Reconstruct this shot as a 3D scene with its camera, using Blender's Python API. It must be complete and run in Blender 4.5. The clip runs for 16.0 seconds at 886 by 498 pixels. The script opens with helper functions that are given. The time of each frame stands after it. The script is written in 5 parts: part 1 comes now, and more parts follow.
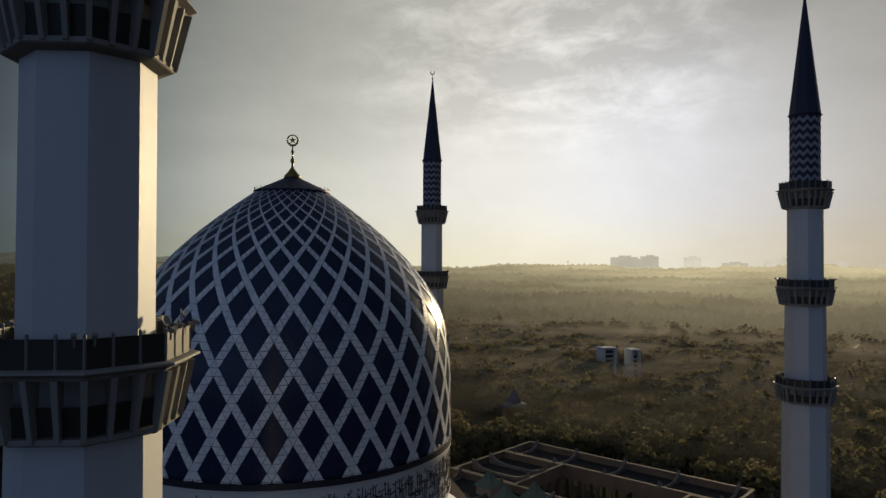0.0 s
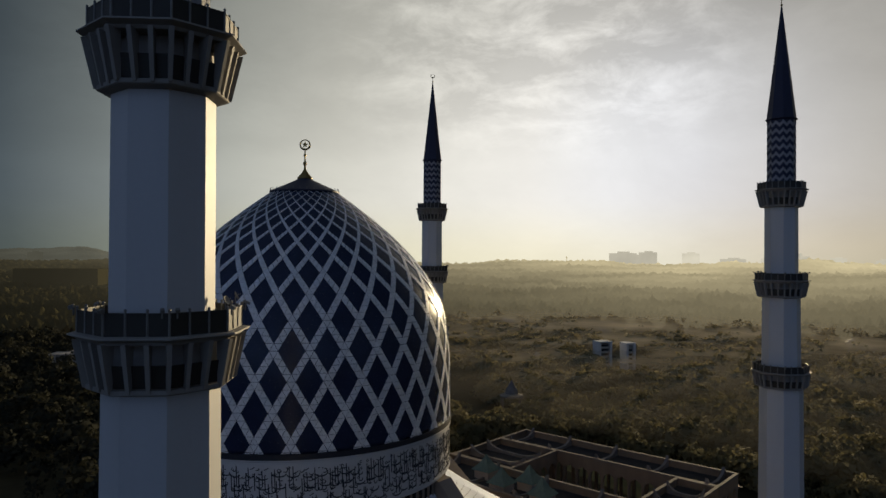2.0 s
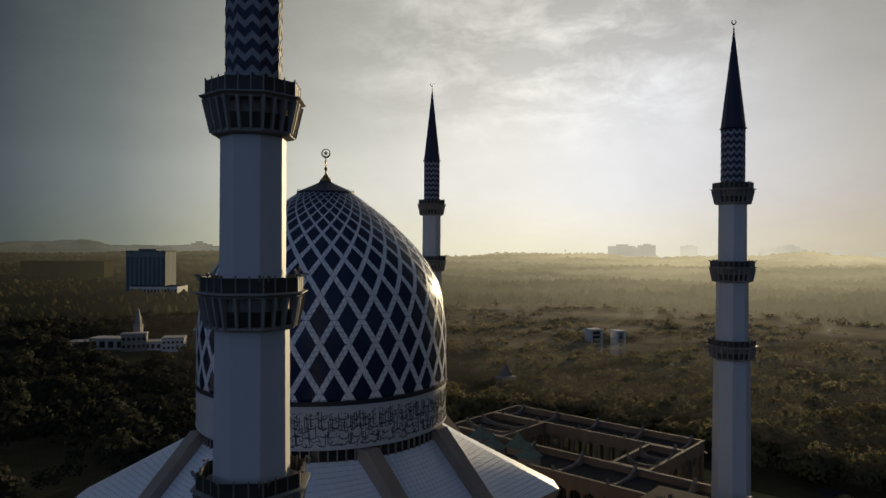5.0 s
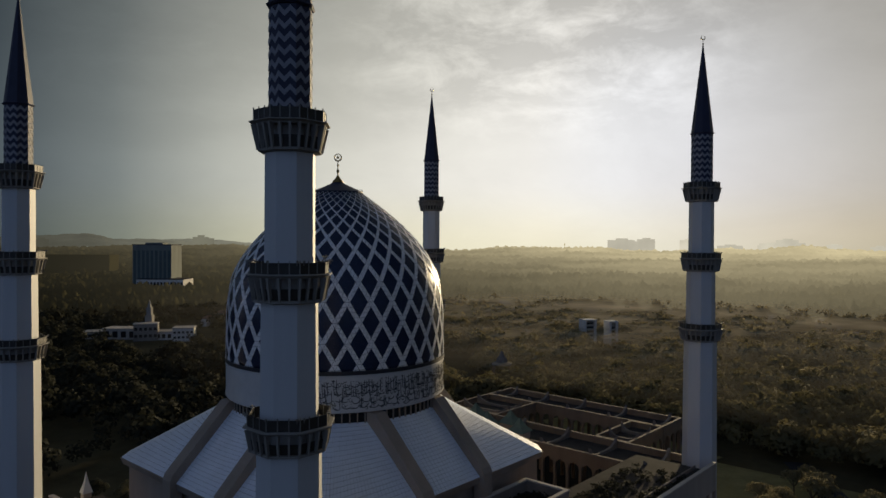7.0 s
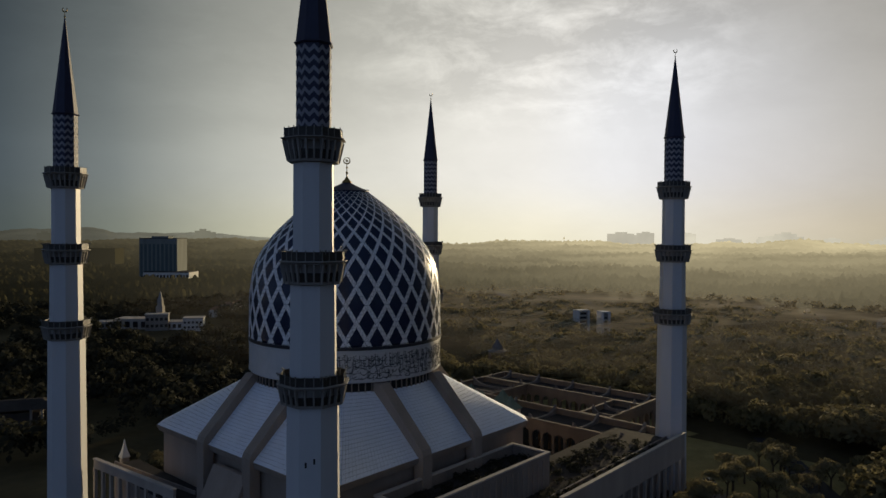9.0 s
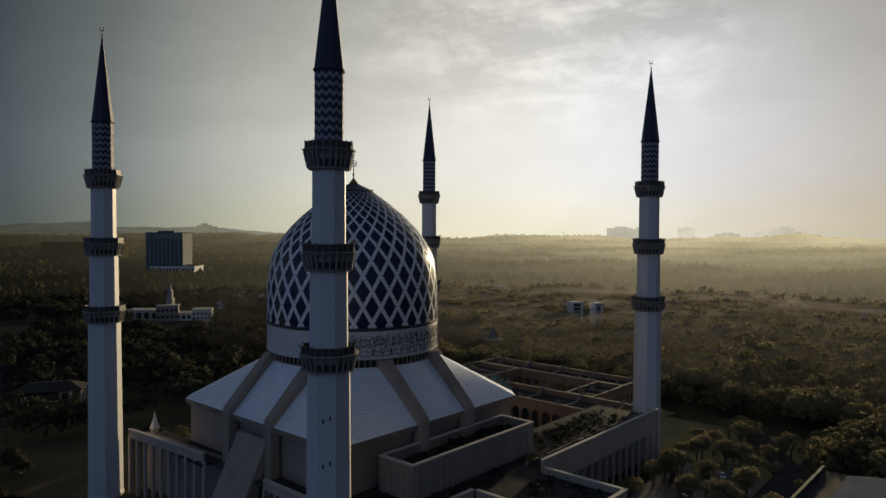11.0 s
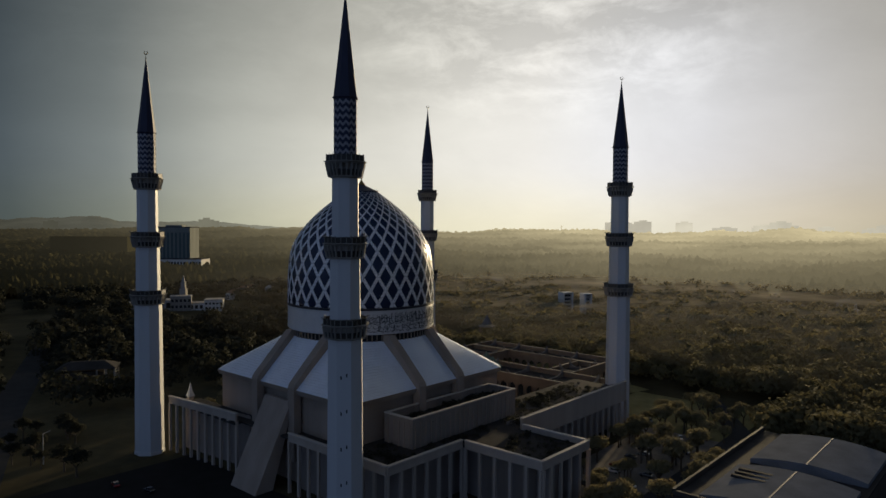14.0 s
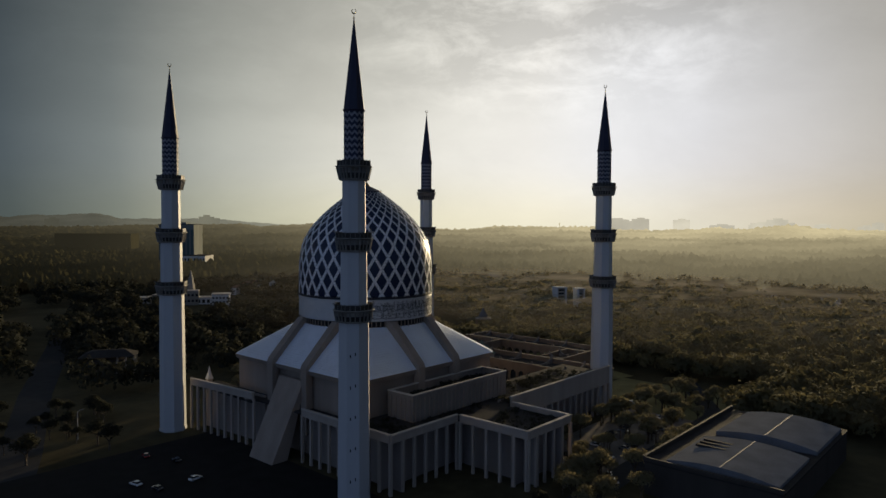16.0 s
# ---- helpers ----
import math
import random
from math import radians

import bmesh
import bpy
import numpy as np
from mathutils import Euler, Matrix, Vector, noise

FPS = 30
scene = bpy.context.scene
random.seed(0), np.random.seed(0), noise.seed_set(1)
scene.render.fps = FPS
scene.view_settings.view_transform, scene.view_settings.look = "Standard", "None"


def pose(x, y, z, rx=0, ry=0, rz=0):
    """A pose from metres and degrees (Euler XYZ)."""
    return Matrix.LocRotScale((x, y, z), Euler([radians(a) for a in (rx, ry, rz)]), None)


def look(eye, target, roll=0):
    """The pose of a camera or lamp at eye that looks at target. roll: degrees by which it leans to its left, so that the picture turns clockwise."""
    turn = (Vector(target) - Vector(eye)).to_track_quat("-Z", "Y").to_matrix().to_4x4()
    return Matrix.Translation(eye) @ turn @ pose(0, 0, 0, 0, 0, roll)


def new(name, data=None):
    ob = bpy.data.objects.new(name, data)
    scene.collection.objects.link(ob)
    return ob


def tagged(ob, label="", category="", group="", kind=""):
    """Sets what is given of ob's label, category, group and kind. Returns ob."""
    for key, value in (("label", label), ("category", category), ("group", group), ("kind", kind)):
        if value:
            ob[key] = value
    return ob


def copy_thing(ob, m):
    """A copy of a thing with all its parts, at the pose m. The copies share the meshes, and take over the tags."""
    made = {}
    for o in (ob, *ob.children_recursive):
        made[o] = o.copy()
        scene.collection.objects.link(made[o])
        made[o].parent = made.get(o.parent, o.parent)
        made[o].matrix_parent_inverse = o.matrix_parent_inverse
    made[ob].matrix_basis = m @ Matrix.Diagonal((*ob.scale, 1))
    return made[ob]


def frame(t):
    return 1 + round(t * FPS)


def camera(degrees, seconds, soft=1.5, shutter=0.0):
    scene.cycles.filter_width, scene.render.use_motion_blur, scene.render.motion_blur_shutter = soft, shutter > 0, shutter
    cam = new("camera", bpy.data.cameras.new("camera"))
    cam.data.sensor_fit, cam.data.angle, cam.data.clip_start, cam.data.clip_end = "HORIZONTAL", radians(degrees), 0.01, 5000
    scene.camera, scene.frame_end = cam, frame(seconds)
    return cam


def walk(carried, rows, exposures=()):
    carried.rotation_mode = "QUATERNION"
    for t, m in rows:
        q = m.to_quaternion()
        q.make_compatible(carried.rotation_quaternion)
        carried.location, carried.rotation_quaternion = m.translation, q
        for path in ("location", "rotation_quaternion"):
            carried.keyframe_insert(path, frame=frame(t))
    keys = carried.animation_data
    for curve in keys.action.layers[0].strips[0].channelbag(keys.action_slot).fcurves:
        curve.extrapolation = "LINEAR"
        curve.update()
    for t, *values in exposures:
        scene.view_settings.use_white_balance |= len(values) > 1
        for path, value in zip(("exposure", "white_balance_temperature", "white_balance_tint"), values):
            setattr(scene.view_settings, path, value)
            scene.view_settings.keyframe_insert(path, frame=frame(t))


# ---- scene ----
cam = camera(65.7, 16.0, soft=1.5)
PATH = [
    (0, (-67.31, -92.46, 82.88), (7.56, -26.19, 84.23), 0.30),
    (0.5, (-68.80, -93.66, 82.86), (6.11, -27.42, 84.06), 0.30),
    (1, (-70.60, -95.16, 82.81), (4.33, -28.94, 83.87), 0.30),
    (1.5, (-72.67, -96.96, 82.74), (2.28, -30.77, 83.66), 0.30),
    (2, (-75.02, -99.02, 82.66), (-0.05, -32.85, 83.43), 0.30),
    (2.5, (-77.58, -101.36, 82.56), (-2.60, -35.20, 83.19), 0.30),
    (3, (-80.37, -103.92, 82.45), (-5.38, -37.76, 82.92), 0.30),
    (3.5, (-83.36, -106.67, 82.34), (-8.38, -40.51, 82.65), 0.30),
    (4, (-86.55, -109.60, 82.24), (-11.56, -43.44, 82.37), 0.30),
    (4.7, (-91.27, -113.97, 82.09), (-16.29, -47.80, 81.96), 0.30),
    (5.3, (-95.52, -117.93, 81.98), (-20.55, -51.76, 81.60), 0.30),
    (5.9, (-99.93, -122.08, 81.88), (-24.97, -55.88, 81.25), 0.30),
    (6.3, (-102.94, -124.92, 81.82), (-27.99, -58.72, 81.01), 0.30),
    (6.5, (-104.46, -126.37, 81.80), (-29.52, -60.16, 80.90), 0.30),
    (7, (-108.31, -130.05, 81.75), (-33.39, -63.82, 80.62), 0.30),
    (7.5, (-112.21, -133.80, 81.71), (-37.31, -67.57, 80.35), 0.30),
    (8, (-116.15, -137.63, 81.69), (-41.27, -71.37, 80.10), 0.30),
    (8.5, (-120.13, -141.51, 81.68), (-45.26, -75.24, 79.86), 0.30),
    (9, (-124.13, -145.43, 81.69), (-49.28, -79.15, 79.65), 0.30),
    (9.6, (-128.95, -150.19, 81.72), (-54.12, -83.90, 79.41), 0.30),
    (10.2, (-133.80, -155.00, 81.77), (-58.99, -88.68, 79.21), 0.30),
    (10.8, (-138.67, -159.83, 81.84), (-63.88, -93.50, 79.05), 0.30),
    (11.5, (-144.38, -165.48, 81.93), (-69.61, -99.15, 78.89), 0.30),
    (12, (-148.48, -169.53, 82.00), (-73.72, -103.20, 78.80), 0.30),
    (12.5, (-152.61, -173.58, 82.07), (-77.85, -107.25, 78.73), 0.30),
    (13, (-156.77, -177.63, 82.14), (-82.01, -111.30, 78.67), 0.30),
    (13.5, (-160.96, -181.68, 82.20), (-86.20, -115.36, 78.61), 0.30),
    (14, (-165.18, -185.72, 82.26), (-90.42, -119.41, 78.56), 0.30),
    (14.5, (-169.44, -189.75, 82.30), (-94.67, -123.47, 78.50), 0.30),
    (15, (-173.74, -193.79, 82.32), (-98.95, -127.53, 78.42), 0.30),
    (15.5, (-178.08, -197.82, 82.31), (-103.26, -131.59, 78.31), 0.30),
    (16, (-182.44, -201.86, 82.27), (-107.60, -135.66, 78.17), 0.30),
]
walk(cam, [(t, look(eye, target, roll)) for t, eye, target, roll in PATH], [(0, 0.0), (16, 0.0)])

# ---- world, sun ----
SUN_AZ, SUN_EL = radians(14.5), radians(6.0)
world = bpy.data.worlds.new("sky")
scene.world = world
world.use_nodes = True
wn, wl = world.node_tree.nodes, world.node_tree.links
wn.clear()
sky = wn.new("ShaderNodeTexSky")
sky.sky_type, sky.sun_disc = "NISHITA", False
sky.sun_elevation, sky.sun_rotation = SUN_EL, radians(90) - SUN_AZ
sky.air_density, sky.dust_density, sky.ozone_density, sky.altitude = 1.0, 1.6, 2.0, 80
coord = wn.new("ShaderNodeTexCoord")


def wnode(kind, **values):
    n = wn.new(kind)
    for k, v in values.items():
        n.inputs[k].default_value = v
    return n


# thin veil of morning cloud: bright round the sun, blue-grey away from it, warmer near the horizon
to_sun = wn.new("ShaderNodeVectorMath")
to_sun.operation = "DOT_PRODUCT"
GLOW_AZ, GLOW_EL = radians(21), radians(7.0)
to_sun.inputs[1].default_value = (math.cos(GLOW_EL) * math.cos(GLOW_AZ), math.cos(GLOW_EL) * math.sin(GLOW_AZ), math.sin(GLOW_EL))
angle = wn.new("ShaderNodeMath")
angle.operation = "ARCCOSINE"
turn_part = wn.new("ShaderNodeMath")
turn_part.operation = "DIVIDE"
turn_part.inputs[1].default_value = math.pi
veil = wn.new("ShaderNodeValToRGB")
stops = [(0.0, (0.89, 0.905, 0.95)), (0.04, (0.88, 0.885, 0.90)), (0.075, (0.85, 0.83, 0.785)), (0.115, (0.80, 0.78, 0.715)), (0.163, (0.66, 0.65, 0.58)), (0.21, (0.455, 0.465, 0.42)), (0.255, (0.19, 0.215, 0.212)), (0.295, (0.073, 0.094, 0.108)), (0.36, (0.054, 0.07, 0.09)), (0.5, (0.105, 0.14, 0.21)), (1.0, (0.155, 0.25, 0.48))]
ramp = veil.color_ramp
while len(ramp.elements) < len(stops):
    ramp.elements.new(0.5)
for e, (at, c) in zip(ramp.elements, stops):
    e.position = at
for e, (at, c) in zip(ramp.elements, stops):
    e.position, e.color = at, (*c, 1)
split = wn.new("ShaderNodeSeparateXYZ")
low = wnode("ShaderNodeMapRange", **{"From Min": -0.02, "From Max": 0.09, "To Min": 1.0, "To Max": 0.0})
low.interpolation_type = "SMOOTHSTEP"
warm = wn.new("ShaderNodeMix")
warm.data_type, warm.blend_type = "RGBA", "MULTIPLY"
warm.inputs["B"].default_value = (1.05, 1.02, 0.84, 1)
squash = wn.new("ShaderNodeMapping")
squash.inputs["Scale"].default_value = (1.0, 1.0, 2.2)
squash.inputs["Rotation"].default_value = (0.25, 0.1, 0.4)
cloud = wnode("ShaderNodeTexNoise", Scale=4.4, Detail=12, Roughness=0.64, Distortion=0.3)
cover = wnode("ShaderNodeMapRange", **{"From Min": 0.36, "From Max": 0.68, "To Min": 0.965, "To Max": 1.055})
# a deck of cloud above: its ragged lower edge climbs away to the right, and it thins out upwards
SIDE = Vector((0.663, -0.749, 0))
aside = wn.new("ShaderNodeVectorMath")
aside.operation = "DOT_PRODUCT"
aside.inputs[1].default_value = SIDE
kept = wn.new("ShaderNodeMath")
kept.operation = "MAXIMUM"
kept.inputs[1].default_value = -0.08
slope = wn.new("ShaderNodeMath")
slope.operation = "MULTIPLY_ADD"
slope.inputs[1].default_value = -0.34
ragged = wn.new("ShaderNodeMath")
ragged.operation = "MULTIPLY_ADD"
ragged.inputs[1].default_value = 0.16
deck = wnode("ShaderNodeMapRange", **{"From Min": 0.215, "From Max": 0.275, "To Min": 1.0, "To Max": 0.86})
deck.interpolation_type = "SMOOTHSTEP"
thinning = wnode("ShaderNodeMapRange", **{"From Min": 0.12, "From Max": 0.36, "To Min": 1.02, "To Max": 0.72})
thinning.interpolation_type = "SMOOTHSTEP"
high = wn.new("ShaderNodeMath")
high.operation = "MULTIPLY"
# darkening towards the right, standing in for the lens's dim edge
edge_falloff = wnode("ShaderNodeMapRange", **{"From Min": 0.10, "From Max": 0.60, "To Min": 1.0, "To Max": 0.52})
edge_falloff.interpolation_type = "SMOOTHSTEP"
edge_dimmed = wn.new("ShaderNodeMath")
edge_dimmed.operation = "MULTIPLY"
wisp = wnode("ShaderNodeTexNoise", Scale=9.5, Detail=14, Roughness=0.64, Distortion=0.3)
torn = wnode("ShaderNodeMapRange", **{"From Min": 0.44, "From Max": 0.70, "To Min": 0.0, "To Max": 0.36})
aloft = wnode("ShaderNodeMapRange", **{"From Min": 0.12, "From Max": 0.22})
WISP_AZ, WISP_EL = radians(33), radians(16)
to_wisp = wn.new("ShaderNodeVectorMath")
to_wisp.operation = "DOT_PRODUCT"
to_wisp.inputs[1].default_value = (math.cos(WISP_EL) * math.cos(WISP_AZ), math.cos(WISP_EL) * math.sin(WISP_AZ), math.sin(WISP_EL))
nearby = wnode("ShaderNodeMapRange", **{"From Min": 0.955, "From Max": 0.994, "To Min": 0.15})
upper = wn.new("ShaderNodeMath")
upper.operation = "MULTIPLY"
wisps = wn.new("ShaderNodeMath")
wisps.operation = "MULTIPLY_ADD"
veiled = wn.new("ShaderNodeMath")
veiled.operation = "MULTIPLY"
lit = wn.new("ShaderNodeVectorMath")
lit.operation = "SCALE"
thin = wn.new("ShaderNodeVectorMath")
thin.operation = "SCALE"
thin.inputs["Scale"].default_value = 0.055
mix = wn.new("ShaderNodeMix")
mix.data_type = "RGBA"
mix.inputs["Factor"].default_value = 0.97
back = wnode("ShaderNodeBackground", Strength=1.0)
out = wn.new("ShaderNodeOutputWorld")
wl.new(coord.outputs["Generated"], to_sun.inputs[0])
wl.new(to_sun.outputs["Value"], angle.inputs[0])
wl.new(angle.outputs[0], turn_part.inputs[0])
wl.new(turn_part.outputs[0], veil.inputs["Fac"])
wl.new(coord.outputs["Generated"], split.inputs[0])
wl.new(split.outputs["Z"], low.inputs["Value"])
wl.new(low.outputs["Result"], warm.inputs["Factor"])
wl.new(veil.outputs["Color"], warm.inputs["A"])
wl.new(coord.outputs["Generated"], squash.inputs["Vector"])
wl.new(squash.outputs["Vector"], cloud.inputs["Vector"])
wl.new(cloud.outputs["Fac"], cover.inputs["Value"])
wl.new(warm.outputs["Result"], lit.inputs[0])
wl.new(coord.outputs["Generated"], aside.inputs[0])
wl.new(aside.outputs["Value"], kept.inputs[0])
wl.new(kept.outputs[0], slope.inputs[0])
wl.new(split.outputs["Z"], slope.inputs[2])
wl.new(cloud.outputs["Fac"], ragged.inputs[0])
wl.new(slope.outputs[0], ragged.inputs[2])
wl.new(ragged.outputs[0], deck.inputs["Value"])
wl.new(split.outputs["Z"], thinning.inputs["Value"])
wl.new(deck.outputs["Result"], high.inputs[0])
wl.new(thinning.outputs["Result"], high.inputs[1])
wl.new(aside.outputs["Value"], edge_falloff.inputs["Value"])
wl.new(split.outputs["Z"], aloft.inputs["Value"])
wl.new(squash.outputs["Vector"], wisp.inputs["Vector"])
wl.new(wisp.outputs["Fac"], torn.inputs["Value"])
wl.new(torn.outputs["Result"], wisps.inputs[0])
wl.new(coord.outputs["Generated"], to_wisp.inputs[0])
wl.new(to_wisp.outputs["Value"], nearby.inputs["Value"])
wl.new(aloft.outputs["Result"], upper.inputs[0])
wl.new(nearby.outputs["Result"], upper.inputs[1])
wl.new(upper.outputs[0], wisps.inputs[1])
wl.new(high.outputs[0], wisps.inputs[2])
wl.new(wisps.outputs[0], veiled.inputs[0])
wl.new(cover.outputs["Result"], veiled.inputs[1])
wl.new(veiled.outputs[0], edge_dimmed.inputs[0])
wl.new(edge_falloff.outputs["Result"], edge_dimmed.inputs[1])
wl.new(edge_dimmed.outputs[0], lit.inputs["Scale"])
wl.new(sky.outputs["Color"], thin.inputs[0])
wl.new(thin.outputs["Vector"], mix.inputs["A"])
wl.new(lit.outputs["Vector"], mix.inputs["B"])
wl.new(mix.outputs["Result"], back.inputs["Color"])
wl.new(back.outputs["Background"], out.inputs["Surface"])

sun = new("sun", bpy.data.lights.new("sun", "SUN"))
sun.data.energy, sun.data.angle, sun.data.color = 3.4, radians(2.5), (1.0, 0.79, 0.47)
sun.matrix_world = look((math.cos(SUN_AZ) * 400, math.sin(SUN_AZ) * 400, math.tan(SUN_EL) * 400), (0, 0, 0))


# ---- materials ----
def surface(name, color, rough=0.6, metal=0.0, vary=0.12, size=1.0, bump=0.15, stain=0.0, random_piece=0.0, coat=0.0, translucent=0.0, streak=False, spec=0.5):
    """Principled material: base colour varied at two scales, vertical streaks if wanted, and fine relief. size: metres of the larger blotches."""
    m = bpy.data.materials.new(name)
    m.use_nodes = True
    n, l = m.node_tree.nodes, m.node_tree.links
    p = n["Principled BSDF"]
    p.inputs["Roughness"].default_value, p.inputs["Metallic"].default_value = rough, metal
    p.inputs["Specular IOR Level"].default_value = spec
    p.inputs["Coat Weight"].default_value = coat
    place = n.new("ShaderNodeNewGeometry").outputs["Position"]
    mp = n.new("ShaderNodeMapping")
    mp.inputs["Scale"].default_value = (1, 1, 0.12) if streak else (1, 1, 1)
    l.new(place, mp.inputs["Vector"])
    big = n.new("ShaderNodeTexNoise")
    big.inputs["Scale"].default_value, big.inputs["Detail"].default_value = 1.0 / size, 5
    fine = n.new("ShaderNodeTexNoise")
    fine.inputs["Scale"].default_value, fine.inputs["Detail"].default_value = 9.0 / size, 4
    l.new(mp.outputs["Vector"], big.inputs["Vector"])
    l.new(place, fine.inputs["Vector"])
    add = n.new("ShaderNodeMath")
    add.operation = "MULTIPLY_ADD"
    add.inputs[1].default_value = 0.4
    l.new(fine.outputs["Fac"], add.inputs[0])
    l.new(big.outputs["Fac"], add.inputs[2])
    fac = add.outputs[0]
    if random_piece:
        info = n.new("ShaderNodeObjectInfo").outputs["Random"]
        isl = n.new("ShaderNodeNewGeometry").outputs["Random Per Island"]
        both = n.new("ShaderNodeMath")
        both.operation = "ADD"
        l.new(info, both.inputs[0])
        l.new(isl, both.inputs[1])
        more = n.new("ShaderNodeMath")
        more.operation = "MULTIPLY_ADD"
        more.inputs[1].default_value = random_piece
        l.new(both.outputs[0], more.inputs[0])
        l.new(fac, more.inputs[2])
        fac = more.outputs[0]
    ramp = n.new("ShaderNodeMapRange")
    ramp.inputs["From Min"].default_value, ramp.inputs["From Max"].default_value = 0.4, 1.0 + random_piece
    ramp.inputs["To Min"].default_value, ramp.inputs["To Max"].default_value = 1 - vary, 1 + vary
    l.new(fac, ramp.inputs["Value"])
    tint = n.new("ShaderNodeVectorMath")
    tint.operation = "SCALE"
    tint.inputs[0].default_value = color
    l.new(ramp.outputs["Result"], tint.inputs["Scale"])
    base = tint.outputs["Vector"]
    if stain:
        spot = n.new("ShaderNodeTexNoise")
        spot.inputs["Scale"].default_value, spot.inputs["Detail"].default_value = 0.35 / size, 7
        l.new(mp.outputs["Vector"], spot.inputs["Vector"])
        edge = n.new("ShaderNodeMapRange")
        edge.inputs["From Min"].default_value, edge.inputs["From Max"].default_value = 0.5, 0.75
        edge.inputs["To Max"].default_value = stain
        l.new(spot.outputs["Fac"], edge.inputs["Value"])
        dirt = n.new("ShaderNodeMix")
        dirt.data_type = "RGBA"
        dirt.inputs["B"].default_value = (color[0] * 0.4, color[1] * 0.38, color[2] * 0.34, 1)
        l.new(edge.outputs["Result"], dirt.inputs["Factor"])
        l.new(base, dirt.inputs["A"])
        base = dirt.outputs["Result"]
    l.new(base, p.inputs["Base Color"])
    rr = n.new("ShaderNodeMapRange")
    rr.inputs["To Min"].default_value, rr.inputs["To Max"].default_value = max(0.02, rough - 0.1), min(1, rough + 0.1)
    l.new(fine.outputs["Fac"], rr.inputs["Value"])
    l.new(rr.outputs["Result"], p.inputs["Roughness"])
    if bump:
        b = n.new("ShaderNodeBump")
        b.inputs["Strength"].default_value, b.inputs["Distance"].default_value = bump, 0.05
        l.new(fine.outputs["Fac"], b.inputs["Height"])
        l.new(b.outputs["Normal"], p.inputs["Normal"])
    if translucent:
        t = n.new("ShaderNodeBsdfTranslucent")
        l.new(base, t.inputs["Color"])
        mx = n.new("ShaderNodeMixShader")
        mx.inputs["Fac"].default_value = translucent
        l.new(p.outputs["BSDF"], mx.inputs[1])
        l.new(t.outputs["BSDF"], mx.inputs[2])
        l.new(mx.outputs["Shader"], n["Material Output"].inputs["Surface"])
    return m


PAINT = surface("white_paint", (0.53, 0.535, 0.55), 0.55, vary=0.05, size=3, bump=0.05, stain=0.12, streak=True)
GALLERY = surface("gallery_paint", (0.28, 0.265, 0.245), 0.6, vary=0.1, size=1.5, stain=0.35, streak=True, spec=0.12)
TILE_WHITE = surface("white_enamel", (0.76, 0.76, 0.78), 0.36, vary=0.2, size=1.0, bump=0.03, random_piece=0.12)
TILE_BLUE = surface("blue_enamel", (0.017, 0.025, 0.058), 0.24, vary=0.35, size=2.5, bump=0.03, random_piece=0.25, spec=0.3)
SPIRE = surface("blue_spire_sheet", (0.016, 0.019, 0.05), 0.6, vary=0.15, size=1.5, bump=0.05)
METAL_ROOF = surface("white_roof_sheet", (0.80, 0.83, 0.90), 0.34, metal=0.1, vary=0.08, size=4, bump=0.03, random_piece=0.1)
SEAM = surface("roof_underlay", (0.3, 0.31, 0.33), 0.6, vary=0.1, size=2)
CONCRETE = surface("grey_concrete", (0.32, 0.26, 0.215), 0.8, vary=0.15, size=4, bump=0.3, stain=0.35, streak=True, spec=0.12)
CREAM = surface("cream_concrete", (0.40, 0.34, 0.29), 0.75, vary=0.12, size=4, bump=0.2, stain=0.3, streak=True, spec=0.12)
COPING = surface("pale_coping", (0.52, 0.46, 0.40), 0.7, vary=0.1, size=3, stain=0.25, spec=0.12)
DECK = surface("dark_roof_felt", (0.05, 0.046, 0.044), 0.85, vary=0.3, size=5, bump=0.3, spec=0.04)
DARK = surface("dark_metal", (0.032, 0.028, 0.023), 0.55, metal=0.2, vary=0.1, size=1)
GLASS = surface("dark_glazing", (0.02, 0.022, 0.026), 0.12, vary=0.1, size=2, bump=0)
STEEL = surface("galvanised_steel", (0.2, 0.2, 0.2), 0.4, metal=0.8, vary=0.1, size=0.5)
GOLD = surface("gilded_metal", (0.28, 0.19, 0.065), 0.35, metal=0.9, vary=0.1, size=0.5, bump=0.02)
INK = surface("black_lettering", (0.02, 0.021, 0.03), 0.45, vary=0.1, size=1, bump=0)
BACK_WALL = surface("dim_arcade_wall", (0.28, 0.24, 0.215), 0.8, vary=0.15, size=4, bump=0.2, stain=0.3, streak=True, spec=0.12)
TERRACE_WALL = surface("brown_terrace_concrete", (0.27, 0.225, 0.19), 0.8, vary=0.2, size=4, bump=0.2, stain=0.4, streak=True, spec=0.12)
GREEN_TILE = surface("green_tiles", (0.10, 0.15, 0.12), 0.6, vary=0.2, size=1)
# Leaf tones graded by distance and side, haze and shade painted into the colour.
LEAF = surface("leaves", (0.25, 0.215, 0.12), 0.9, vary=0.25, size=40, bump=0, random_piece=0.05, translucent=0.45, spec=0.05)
LEAF_HAZE = surface("haze_paled_leaves", (0.28, 0.245, 0.15), 0.9, vary=0.2, size=40, bump=0, random_piece=0.05, translucent=0.45, spec=0.05)
LEAF_NEAR = surface("near_tone_leaves", (0.17, 0.15, 0.08), 0.9, vary=0.3, size=20, bump=0, random_piece=0.06, translucent=0.45, spec=0.05)
LEAF_HEDGE = surface("hedge_leaves", (0.12, 0.13, 0.05), 0.8, vary=0.3, size=6, bump=0, random_piece=0.3, translucent=0.6, spec=0.12)
